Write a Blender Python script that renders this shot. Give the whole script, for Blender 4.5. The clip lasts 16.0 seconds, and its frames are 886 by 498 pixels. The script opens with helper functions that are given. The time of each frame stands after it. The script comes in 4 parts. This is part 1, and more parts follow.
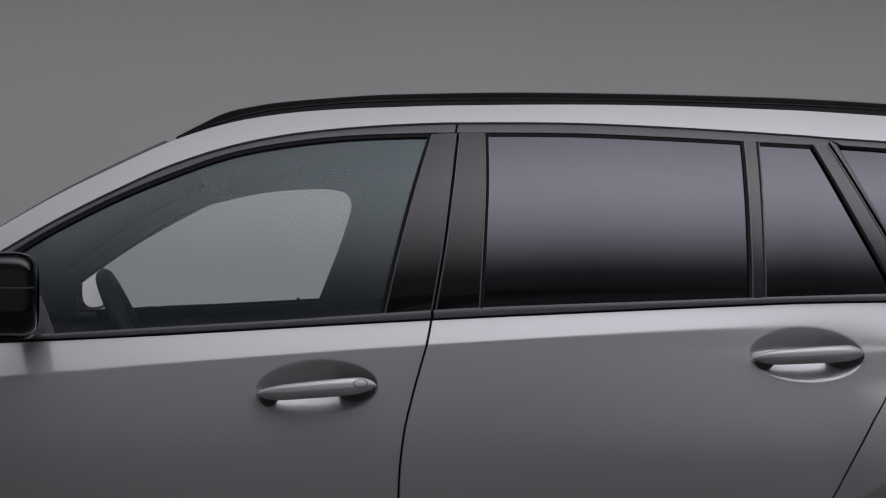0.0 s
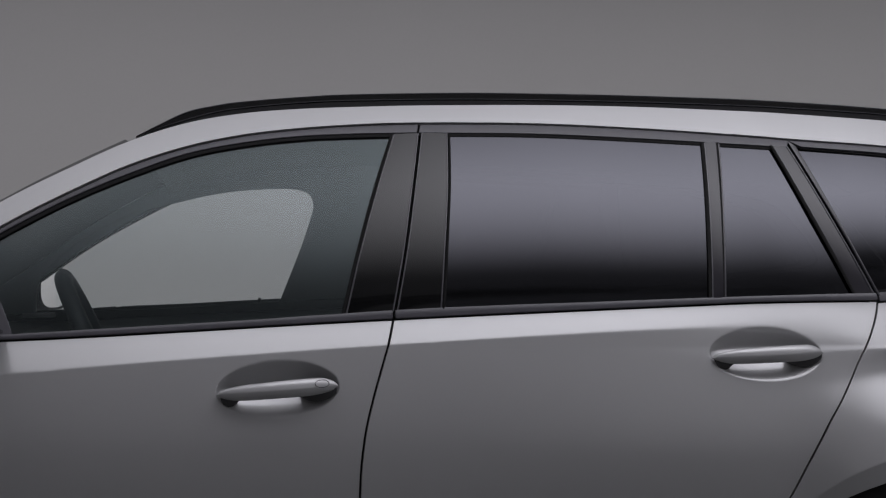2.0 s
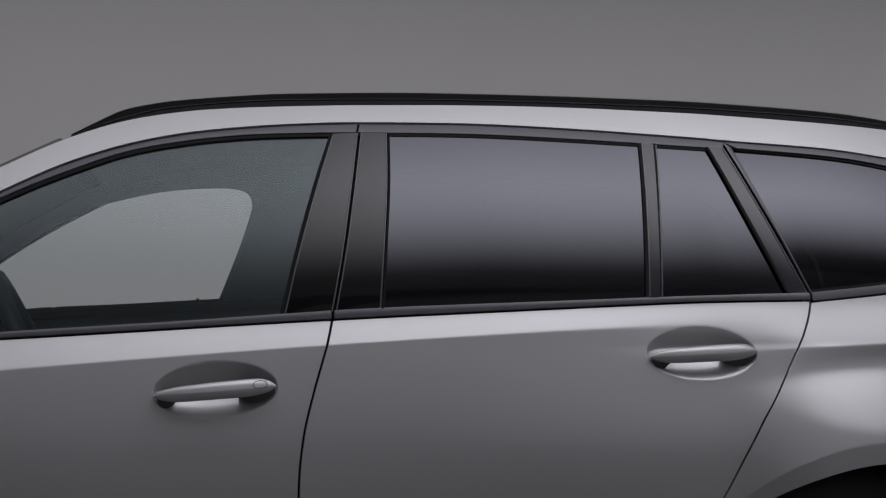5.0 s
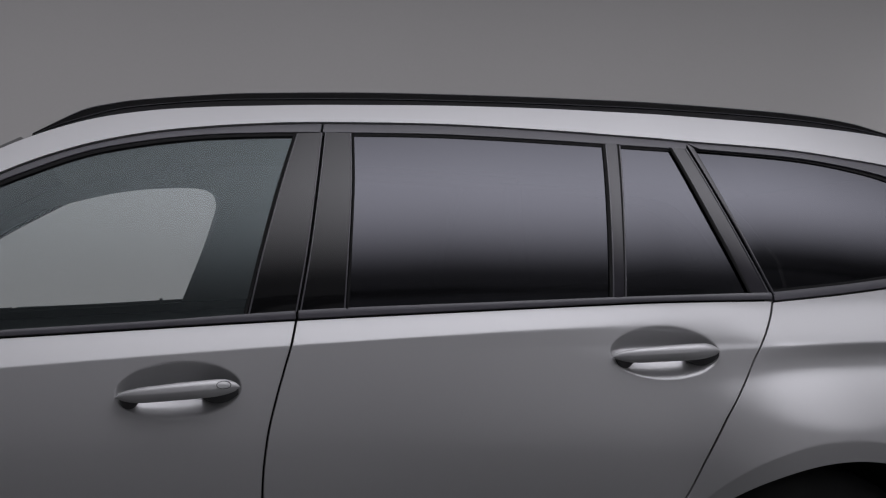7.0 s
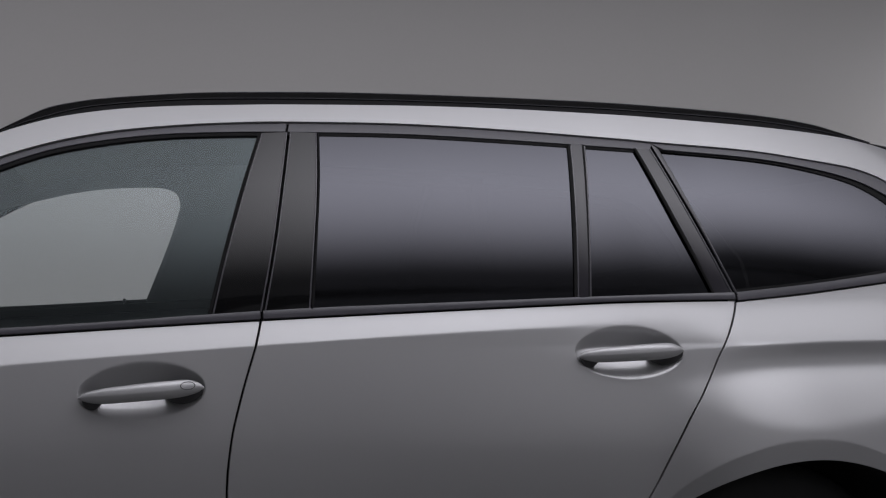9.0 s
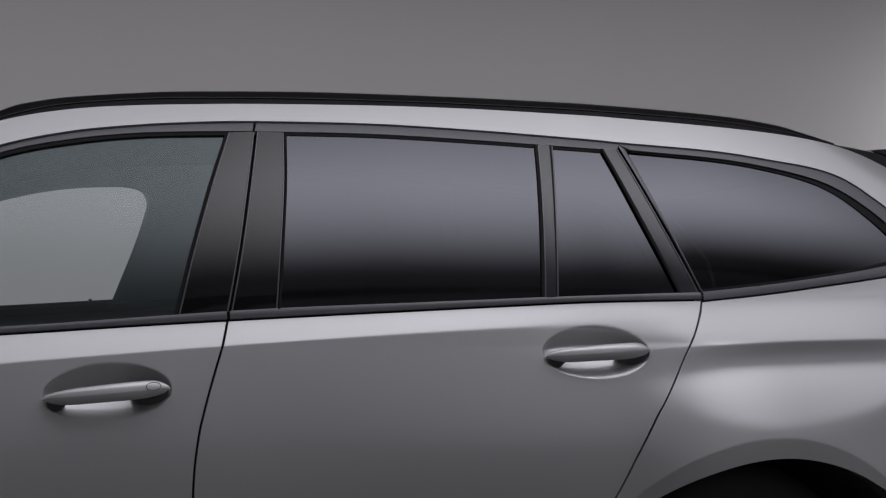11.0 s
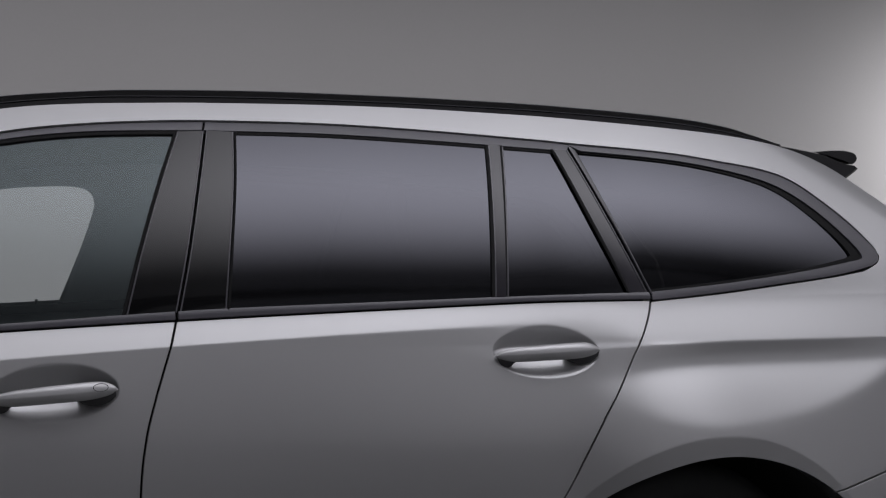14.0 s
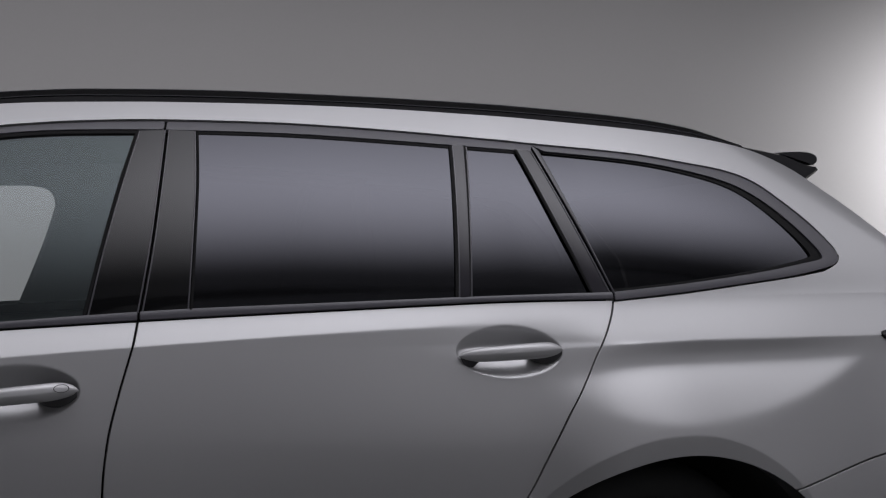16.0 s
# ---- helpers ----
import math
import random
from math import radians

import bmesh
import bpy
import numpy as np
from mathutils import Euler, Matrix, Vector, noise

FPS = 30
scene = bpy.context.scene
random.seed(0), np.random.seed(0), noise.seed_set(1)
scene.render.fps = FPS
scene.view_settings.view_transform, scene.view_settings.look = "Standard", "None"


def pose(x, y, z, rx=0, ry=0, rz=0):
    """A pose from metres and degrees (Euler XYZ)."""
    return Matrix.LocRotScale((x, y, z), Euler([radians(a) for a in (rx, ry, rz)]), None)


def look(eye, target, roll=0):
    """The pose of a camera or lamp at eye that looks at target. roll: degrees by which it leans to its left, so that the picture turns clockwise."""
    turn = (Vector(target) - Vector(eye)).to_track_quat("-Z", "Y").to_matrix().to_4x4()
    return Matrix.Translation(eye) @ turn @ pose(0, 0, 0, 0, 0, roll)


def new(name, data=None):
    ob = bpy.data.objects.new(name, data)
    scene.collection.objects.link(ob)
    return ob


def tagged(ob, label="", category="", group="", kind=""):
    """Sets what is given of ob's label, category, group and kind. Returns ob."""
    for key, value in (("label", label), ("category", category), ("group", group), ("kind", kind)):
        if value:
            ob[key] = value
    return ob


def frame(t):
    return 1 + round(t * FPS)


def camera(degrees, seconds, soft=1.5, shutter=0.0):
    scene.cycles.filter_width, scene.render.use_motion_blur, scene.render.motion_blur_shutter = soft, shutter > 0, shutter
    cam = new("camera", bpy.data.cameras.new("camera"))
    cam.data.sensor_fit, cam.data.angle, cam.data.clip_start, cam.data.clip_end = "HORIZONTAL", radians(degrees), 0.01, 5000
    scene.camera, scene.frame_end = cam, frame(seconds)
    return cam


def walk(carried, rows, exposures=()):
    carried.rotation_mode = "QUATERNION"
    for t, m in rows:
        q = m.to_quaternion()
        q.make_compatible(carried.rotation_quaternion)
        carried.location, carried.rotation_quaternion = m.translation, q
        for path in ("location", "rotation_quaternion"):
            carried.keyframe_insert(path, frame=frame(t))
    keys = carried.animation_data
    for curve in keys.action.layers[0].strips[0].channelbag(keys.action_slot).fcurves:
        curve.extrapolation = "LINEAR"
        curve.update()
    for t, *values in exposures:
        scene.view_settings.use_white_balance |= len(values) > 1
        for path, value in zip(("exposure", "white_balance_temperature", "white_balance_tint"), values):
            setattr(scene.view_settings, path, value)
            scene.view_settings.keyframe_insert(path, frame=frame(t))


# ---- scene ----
# One fixed tripod head: the camera pans slowly along the flank of a parked estate car.
cam = camera(39.21, 16.0, soft=1.2)
EYE, TILT, LEAN, ARM, TURN = 1.08, 0.9, -0.074, 0.059, 7.0
PAN = [
    (0.0, 0.0), (0.5, 0.427), (1.0, 0.848), (1.5, 1.293), (2.0, 1.716), (2.5, 2.169), (3.0, 2.613), (3.5, 3.094),
    (4.0, 3.559), (6.5, 5.674), (7.0, 6.045), (7.5, 6.414), (8.0, 6.790), (8.5, 7.214), (9.0, 7.607), (11.5, 9.409),
    (12.0, 9.753), (12.5, 10.121), (13.0, 10.488), (13.5, 10.909), (14.0, 11.295), (14.5, 11.701), (15.0, 12.107),
    (15.5, 12.545), (16.0, 12.932),
]


def head(turned):
    a = radians(turned + TURN)
    return pose(ARM * math.sin(a), ARM * math.cos(a) - ARM, EYE, 90 + TILT, 0, -turned - TURN) @ pose(0, 0, 0, 0, 0, LEAN)


walk(cam, [(t, head(turned)) for t, turned in PAN])

# ---------------------------------------------------------------- light
world = bpy.data.worlds.new("studio_dark")
scene.world = world
world.use_nodes = True
world.node_tree.nodes["Background"].inputs[0].default_value = (0.02, 0.02, 0.022, 1)
world.node_tree.nodes["Background"].inputs[1].default_value = 1.0
scene.view_settings.exposure = 0.0

# the overhead light: its strength, and where its glow fades out (metres from its middle, least share)
SOFTBOX_POWER, SOFTBOX_TURN = 2.6, -6.0
GLOW_ENDS, GLOW_NEAR, GLOW_FAR = (4.6, 0.5, 0.3), (-2.2, 0.10, 0.03), (2.15, -0.1, 0.05)


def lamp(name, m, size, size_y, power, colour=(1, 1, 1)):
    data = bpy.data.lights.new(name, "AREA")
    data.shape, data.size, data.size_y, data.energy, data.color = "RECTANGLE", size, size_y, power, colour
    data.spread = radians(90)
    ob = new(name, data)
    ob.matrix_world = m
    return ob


lamp("wall_wash", look((1.8, 3.9, 4.2), (1.8, 7.8, 0.8)), 13.4, 0.4, 125, (1.0, 0.985, 1.0))
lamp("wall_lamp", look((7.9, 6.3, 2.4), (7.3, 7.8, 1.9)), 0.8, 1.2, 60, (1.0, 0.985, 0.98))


# ---------------------------------------------------------------- materials
def material(name, colour, rough=0.5, metal=0.0, coat=0.0, coat_rough=0.03, spec=0.5, vary=0.0, scale=4.0, grain=0.0, grain_scale=400.0, bump=0.0, bump_scale=60.0, transmission=0.0):
    m = bpy.data.materials.new(name)
    m.use_nodes = True
    nt = m.node_tree
    b = nt.nodes["Principled BSDF"]
    b.inputs["Base Color"].default_value = (*colour, 1)
    b.inputs["Roughness"].default_value = rough
    b.inputs["Metallic"].default_value = metal
    b.inputs["Coat Weight"].default_value = coat
    b.inputs["Coat Roughness"].default_value = coat_rough
    b.inputs["Specular IOR Level"].default_value = spec
    coord = nt.nodes.new("ShaderNodeTexCoord")
    if vary or grain:
        big, fine = nt.nodes.new("ShaderNodeTexNoise"), nt.nodes.new("ShaderNodeTexNoise")
        big.inputs["Scale"].default_value, big.inputs["Detail"].default_value = scale, 4
        fine.inputs["Scale"].default_value, fine.inputs["Detail"].default_value = grain_scale, 1
        nt.links.new(coord.outputs["Object"], big.inputs["Vector"])
        nt.links.new(coord.outputs["Object"], fine.inputs["Vector"])
        add = nt.nodes.new("ShaderNodeMath")
        add.operation = "MULTIPLY_ADD"
        add.inputs[1].default_value = 2 * vary
        add.inputs[2].default_value = 1 - vary
        nt.links.new(big.outputs["Fac"], add.inputs[0])
        add2 = nt.nodes.new("ShaderNodeMath")
        add2.operation = "MULTIPLY_ADD"
        add2.inputs[1].default_value = 2 * grain
        nt.links.new(fine.outputs["Fac"], add2.inputs[0])
        nt.links.new(add.outputs[0], add2.inputs[2])
        sub = nt.nodes.new("ShaderNodeMath")
        sub.operation = "SUBTRACT"
        sub.inputs[1].default_value = grain
        nt.links.new(add2.outputs[0], sub.inputs[0])
        mul = nt.nodes.new("ShaderNodeVectorMath")
        mul.operation = "SCALE"
        mul.inputs[0].default_value = colour
        nt.links.new(sub.outputs[0], mul.inputs["Scale"])
        nt.links.new(mul.outputs[0], b.inputs["Base Color"])
    if bump:
        n, bp = nt.nodes.new("ShaderNodeTexNoise"), nt.nodes.new("ShaderNodeBump")
        n.inputs["Scale"].default_value, n.inputs["Detail"].default_value = bump_scale, 3
        bp.inputs["Strength"].default_value, bp.inputs["Distance"].default_value = bump, 0.002
        nt.links.new(coord.outputs["Object"], n.inputs["Vector"])
        nt.links.new(n.outputs["Fac"], bp.inputs["Height"])
        nt.links.new(bp.outputs[0], b.inputs["Normal"])
    return m


def glass(name, tint, rough=0.0, gain=(1.0, 1.0, 1.0), ior=1.62):
    """A thin pane: tinted see-through, with Fresnel gloss on top."""
    m = bpy.data.materials.new(name)
    m.use_nodes = True
    nt = m.node_tree
    nt.nodes.clear()
    out, mix = nt.nodes.new("ShaderNodeOutputMaterial"), nt.nodes.new("ShaderNodeMixShader")
    clear, gloss, fres = nt.nodes.new("ShaderNodeBsdfTransparent"), nt.nodes.new("ShaderNodeBsdfGlossy"), nt.nodes.new("ShaderNodeFresnel")
    clear.inputs[0].default_value = (*tint, 1)
    gloss.inputs[0].default_value = (*gain, 1)
    gloss.inputs["Roughness"].default_value = rough
    fres.inputs["IOR"].default_value = ior
    nt.links.new(fres.outputs[0], mix.inputs[0])
    nt.links.new(clear.outputs[0], mix.inputs[1])
    nt.links.new(gloss.outputs[0], mix.inputs[2])
    nt.links.new(mix.outputs[0], out.inputs[0])
    return m


PAINT = material("grey_metallic_paint", (0.572, 0.571, 0.576), 0.28, 0.24, 1.0, 0.03, vary=0.015, scale=3, grain=0.03, grain_scale=900)
GLOSS = material("gloss_black", (0.004, 0.004, 0.0045), 0.35, 0, 0.95, 0.04, spec=0.05, vary=0.1, scale=8)
PIANO = material("piano_black_bar", (0.030, 0.028, 0.035), 0.35, 0, 1.0, 0.07, spec=0.08, vary=0.1, scale=20)
SATIN = material("satin_black_trim", (0.105, 0.102, 0.116), 0.30, 0, 0.0, 0.2, vary=0.1, scale=20, grain=0.1)
# lighter satin for strips that imitate edge highlights, and for the seal lips
EDGE = material("edge_highlight_satin", (0.105, 0.102, 0.115), 0.28, 0, 0.3, 0.1, vary=0.1, scale=30)
# handle feet: the shade below the grip is put into this grey
FOOT = material("shaded_handle_foot", (0.07, 0.07, 0.072), 0.45, 0, 0.2, 0.2, vary=0.1, scale=30)
RUBBER = material("black_rubber", (0.012, 0.012, 0.0125), 0.7, spec=0.2, vary=0.15, scale=30)
CABIN = material("dark_cabin_lining", (0.165, 0.181, 0.178), 0.85, vary=0.10, scale=12)
LEATHER = material("dark_leather", (0.075, 0.092, 0.095), 0.5, vary=0.1, scale=15, bump=0.15, bump_scale=300)
LINER = material("black_felt_liner", (0.03, 0.03, 0.031), 0.9, vary=0.2, scale=25)
TYRE = material("tyre_rubber", (0.035, 0.035, 0.035), 0.75, vary=0.15, scale=20, bump=0.2)
ALLOY = material("dark_alloy", (0.06, 0.06, 0.065), 0.35, 0.8, vary=0.05)
MIRROR = material("mirror_glass", (0.9, 0.9, 0.9), 0.02, 1.0)
CLEAR = glass("clear_tinted_glass", (0.955, 0.985, 0.978), 0.29, (0.84, 0.97, 1.0), 1.72)
THIN = glass("clear_far_glass", (0.955, 0.985, 0.978), 0.1, (0.84, 0.95, 0.97), 1.06)
# opaque in place of glass: the cabin's darkness is put into the colour
SCREEN = material("opaque_dark_windscreen", (0.075, 0.081, 0.083), 0.5, 0, 0.3, 0.05, vary=0.08, scale=6)
DARK = glass("privacy_glass", (0.016, 0.0165, 0.017), 0.10, (0.89, 0.90, 1.0), 1.80)
SPOILER = material("black_spoiler_paint", (0.016, 0.016, 0.018), 0.32, 0, 0.8, 0.05, vary=0.1, scale=15)
WALL = material("grey_cyclorama_paint", (0.24, 0.235, 0.242), 0.85, vary=0.04, scale=0.8, grain=0.02, grain_scale=60, bump=0.05)
FLOOR = material("grey_studio_floor", (0.125, 0.127, 0.123), 0.55, vary=0.06, scale=1.2, grain=0.04, grain_scale=80)
# for the unseen wall that bounces light onto the doors
WHITE = material("white_bounce_paint", (0.80, 0.795, 0.80), 0.85, vary=0.04, scale=0.8, grain=0.02, grain_scale=60, bump=0.05)
BLACKOUT = material("black_studio_drape", (0.03, 0.03, 0.032), 0.95, vary=0.15, scale=2, bump=0.1)


# ---------------------------------------------------------------- mesh helpers
def link(name, verts, faces, mat, parent=None, label="", normals=None, smooth=True):
    me = bpy.data.meshes.new(name)
    me.from_pydata([tuple(map(float, v)) for v in verts], [], faces)
    me.materials.append(mat)
    if smooth:
        me.polygons.foreach_set("use_smooth", [True] * len(me.polygons))
    me.update()
    if normals is not None:
        me.normals_split_custom_set_from_vertices([tuple(map(float, n)) for n in normals])
    ob = new(name, me)
    if parent is not None:
        ob.parent = parent
    if label:
        tagged(ob, label)
    return ob


def part(name, bm, mat, parent=None, label="", smooth=True):
    me = bpy.data.meshes.new(name)
    bm.normal_update()
    bm.to_mesh(me)
    bm.free()
    me.materials.append(mat)
    if smooth:
        me.polygons.foreach_set("use_smooth", [True] * len(me.polygons))
    ob = new(name, me)
    if parent is not None:
        ob.parent = parent
    if label:
        tagged(ob, label)
    return ob


def spline(points, n):
    """n points along a smooth curve through the given ones, the same number on every stretch."""
    p = np.array(points, float)
    p = np.vstack([2 * p[0] - p[1], p, 2 * p[-1] - p[-2]])
    s = np.linspace(0, len(p) - 3 - 1e-9, n)
    i = s.astype(int)
    u = (s - i)[:, None]
    a, b, c, d = p[i], p[i + 1], p[i + 2], p[i + 3]
    return 0.5 * (2 * b + (c - a) * u + (2 * a - 5 * b + 4 * c - d) * u**2 + (3 * b - a - 3 * c + d) * u**3)


def line(points):
    """A smooth function through (place, value) pairs, straight on beyond its ends."""
    q = spline(sorted(points), 40 * len(points))
    xs, ys = q[:, 0], q[:, 1]
    g0, g1 = (ys[1] - ys[0]) / (xs[1] - xs[0]), (ys[-1] - ys[-2]) / (xs[-1] - xs[-2])
    return lambda v: np.where(v < xs[0], ys[0] + g0 * (v - xs[0]), np.where(v > xs[-1], ys[-1] + g1 * (v - xs[-1]), np.interp(v, xs, ys)))


def step(a, b, v):
    q = np.clip((v - a) / (b - a), 0, 1)
    return q * q * (3 - 2 * q)


def ramp(v, w):
    return w * np.logaddexp(0, v / w)


# ---------------------------------------------------------------- the car's flank
SIDE, MID = 2.34, 3.245          # door skin and centre line, metres ahead of the camera
AXLE_X, AXLE_Z, LIP, ARCH, OVAL = 1.358, 0.325, 0.411, 0.368, 0.89


def belt_line(x):
    return 0.9702 + 0.04845 * x - 0.01124 * x * x


def crease_line(x):
    x = np.minimum(x, 1.1)
    return 0.9184 + 0.06157 * x - 0.01389 * x * x


def wheel_dist(x, z):
    return np.hypot(x - AXLE_X - 0.005, z - AXLE_Z)


def flank(x, z):
    """The y of the car's near side at x along it and z up."""
    d = np.where(z < 0.95, (z - 0.76) ** 2 / 2, 0.01805 + 0.19 * (z - 0.95))
    back = step(0.6, 1.2, x)
    fold = 0.9246 - 0.045 * np.maximum(1.48 - x, 0) ** 1.3
    rise = 0.49 + 0.08 * step(0.3, -0.2, x)
    d = d + rise * (1 - back) * ramp(z - crease_line(x), 0.001 + 0.001 * step(0.4, 0.8, x) + 0.004 * step(0.8, 1.15, x)) + 0.41 * back * ramp(z - fold, 0.001 + 0.022 * step(1.29, 1.10, x))
    h = z - belt_line(x)
    d = d - (rise * (1 - back) + 0.41 * back - 0.17) * ramp(h, 0.004 + 0.008 * step(1.1, 1.3, x)) + 0.50 * np.maximum(h, 0) ** 2
    wide = np.exp(-(((x - 1.46) / 0.40) ** 4))
    top, end = 0.886 - 0.20 * np.maximum(1.50 - x, 0) ** 2, 0.742 + np.where(x < 1.37, 1.0, 0.52) * (x - 1.37) ** 2
    end = top - ramp(top - end, 0.012)
    d = d - 0.54 * step(0.86, 1.40, x) * (ramp(top - z, 0.008) - ramp(end - z, 0.009)) - 0.24 * step(1.06, 1.28, x) * (ramp(end - z, 0.02) - 0.03) - 0.03 * step(0.35, 1.25, x)
    d = d - 0.26 * wide * (ramp(z - 0.886, 0.006) - ramp(z - fold, 0.0012))
    d = d + 0.16 * step(0.35, 1.0, x) * step(1.45, 1.2, x) * (ramp(z - 0.76, 0.025) - ramp(z - 0.926, 0.002) - 0.166)
    d = d + 0.29 * ramp(LIP - wheel_dist(x, z), 0.0008)
    d = d + 0.05 * np.maximum(x - 1.2, 0) ** 2 + 0.05 * np.maximum(-0.2 - x, 0) ** 2
    d = d + np.maximum(h, 0) * (0.12 * np.maximum(x - 1.1, 0) ** 2 + 0.25 * np.maximum(-x, 0) ** 2)
    e = np.clip((x - 1.765) * 0.55 + (z - 1.387) * 0.835 + 0.05, 0, 0.2)
    return SIDE + d + 3.5 * e**2 * step(1.5, 1.7, x)


def cup(x, z, cx, cz, tilt, shelf):
    """Depth of the bowl behind a door handle: a steep floor below, a long slope above."""
    u, v = x - cx, z - cz - tilt * (x - cx)
    rim = 0.0555 * np.sqrt(np.clip(1 - (u / 0.116) ** 2, 0, 1))
    floor, roof = shelf * (v + rim), 0.78 * (rim - v)
    q = -0.002 * np.logaddexp(-floor / 0.002, -roof / 0.002)
    return ramp(q - 0.002, 0.0007) * step(0.116, 0.108, np.abs(u))


FRONT_CUP = (0.057, 0.856, 0.03, 0.66)
REAR_CUP = (1.010, 0.910, -0.005, 0.53)


def sheet(name, x, z, mat, parent, label="", off=0.0, flange=0.014, far=False, bowl=None, bare=""):
    """A skin on the flank from a grid of x and z, with a rounded edge turned inwards."""
    def surf(a, b):
        y = flank(a, b)
        if bowl:
            y = y + cup(a, b, *bowl)
        return y
    e = 1e-4
    y = surf(x, z) + off
    gx, gz = (surf(x + e, z) - surf(x - e, z)) / (2 * e), (surf(x, z + e) - surf(x, z - e)) / (2 * e)
    if np.ndim(off):
        (xu, xv), (zu, zv), (ou, ov) = np.gradient(x), np.gradient(z), np.gradient(off)
        det = xu * zv - zu * xv
        det = np.where(np.abs(det) < 1e-12, 1e-12, det)
        gx, gz = gx + (ou * zv - ov * zu) / det, gz + (ov * xu - ou * xv) / det
    nrm = np.stack([gx, -np.ones_like(gx), gz], -1)
    nrm /= np.linalg.norm(nrm, axis=-1, keepdims=True)
    p = np.stack([x, y, z], -1)
    n, m = x.shape
    idx = np.arange(n * m).reshape(n, m)
    quads = np.stack([idx[:-1, :-1], idx[1:, :-1], idx[1:, 1:], idx[:-1, 1:]], -1).reshape(-1, 4)
    v, nr = p.reshape(-1, 3), nrm.reshape(-1, 3)
    rim = np.concatenate([idx[0, :-1], idx[:-1, -1], idx[-1, :0:-1], idx[:0:-1, 0]])
    inn = np.concatenate([idx[1, :-1], idx[:-1, -2], idx[-2, :0:-1], idx[:0:-1, 1]])
    out = v[rim] - v[inn]
    tang = np.roll(v[rim], -1, 0) - np.roll(v[rim], 1, 0)
    out -= tang * (np.sum(out * tang, 1) / np.maximum(np.sum(tang * tang, 1), 1e-12))[:, None]
    out /= np.maximum(np.linalg.norm(out, axis=1, keepdims=True), 1e-9)
    rn = nr[rim]
    r1 = v[rim] + out * 0.0011 - rn * 0.0011
    r2 = r1 - rn * flange
    k, base = len(rim), len(v)
    verts = np.vstack([v, r1, r2])
    norms = np.vstack([nr, out, out])
    faces = quads.tolist()
    sides = ["start"] * (m - 1) + ["top"] * (n - 1) + ["end"] * (m - 1) + ["low"] * (n - 1)
    for a in range(k):
        b = (a + 1) % k
        if sides[a] == bare:
            continue
        faces.append([int(rim[a]), int(rim[b]), base + b, base + a])
        faces.append([base + a, base + b, base + k + b, base + k + a])
    q = quads[len(quads) // 2]
    g = np.cross(v[q[1]] - v[q[0]], v[q[2]] - v[q[0]])
    flip = np.dot(g, nr[q[0]]) < 0
    if far:
        verts[:, 1] = 2 * MID - verts[:, 1]
        norms[:, 1] *= -1
        flip = not flip
    if flip:
        faces = [f[::-1] for f in faces]
    return link(name, verts, faces, mat, parent, label, norms)


def dense(n, a, b, share):
    """n steps from 0 to 1, of which the given share lies between a and b."""
    return np.interp(np.linspace(0, 1, n), [0, (1 - share) * a / (1 - b + a), (1 - share) * a / (1 - b + a) + share, 1], [0, a, b, 1])


def panel_grid(left, right, low, high, nx, nz, us=None, ws=None):
    """x and z of a grid between four edge functions: left and right give x at z, low and high give z at x."""
    u, w = np.meshgrid(np.linspace(0, 1, nx) if us is None else us, np.linspace(0, 1, nz) if ws is None else ws, indexing="ij")
    z = np.full_like(u, 0.8)
    for _ in range(40):
        a, b = left(z), right(z)
        x = a + (b - a) * u
        c, d = low(x), high(x)
        z = 0.5 * z + 0.5 * (c + (d - c) * w)
    return x, z


def strip_grid(a, b, n, m):
    p, q = spline(a, n), spline(b, n)
    w = np.linspace(0, 1, m)[None, :, None]
    g = p[:, None, :] * (1 - w) + q[:, None, :] * w
    return g[..., 0], g[..., 1]


def crown(n, m, high):
    w = np.linspace(-1, 1, m)[None, :]
    return np.repeat(-high * (1 - w**2), n, 0)


def strip(name, a, b, n, m, mat, parent, label="", off=0.0, high=0.0, flange=0.008, far=False, bare="", bow=None):
    """A skin between two edge lines; high crowns it across, bow (middle z, half height, depth) bows it outwards."""
    x, z = strip_grid(a, b, n, m)
    o = off + (crown(n, m, high) if high else 0.0)
    if bow:
        o = o - bow[2] * (1 - ((z - bow[0]) / bow[1]) ** 2)
    return sheet(name, x, z, mat, parent, label, o, flange, far, bare=bare)


# ---------------------------------------------------------------- studio
def box_sheet(name, corners, mat, label, category, depth):
    """A flat slab: four corners in order, thickened by depth along its back."""
    c = [Vector(p) for p in corners]
    n = (c[1] - c[0]).cross(c[2] - c[0]).normalized()
    v = c + [p - n * depth for p in c]
    f = [(0, 1, 2, 3), (7, 6, 5, 4), (0, 4, 5, 1), (1, 5, 6, 2), (2, 6, 7, 3), (3, 7, 4, 0)]
    ob = link(name, v, f, mat, smooth=False)
    return tagged(ob, label, category, kind="structure")


BACK, LEFT, RIGHT, FRONT, TOP = 7.8, -9.0, 11.0, -3.0, 5.6


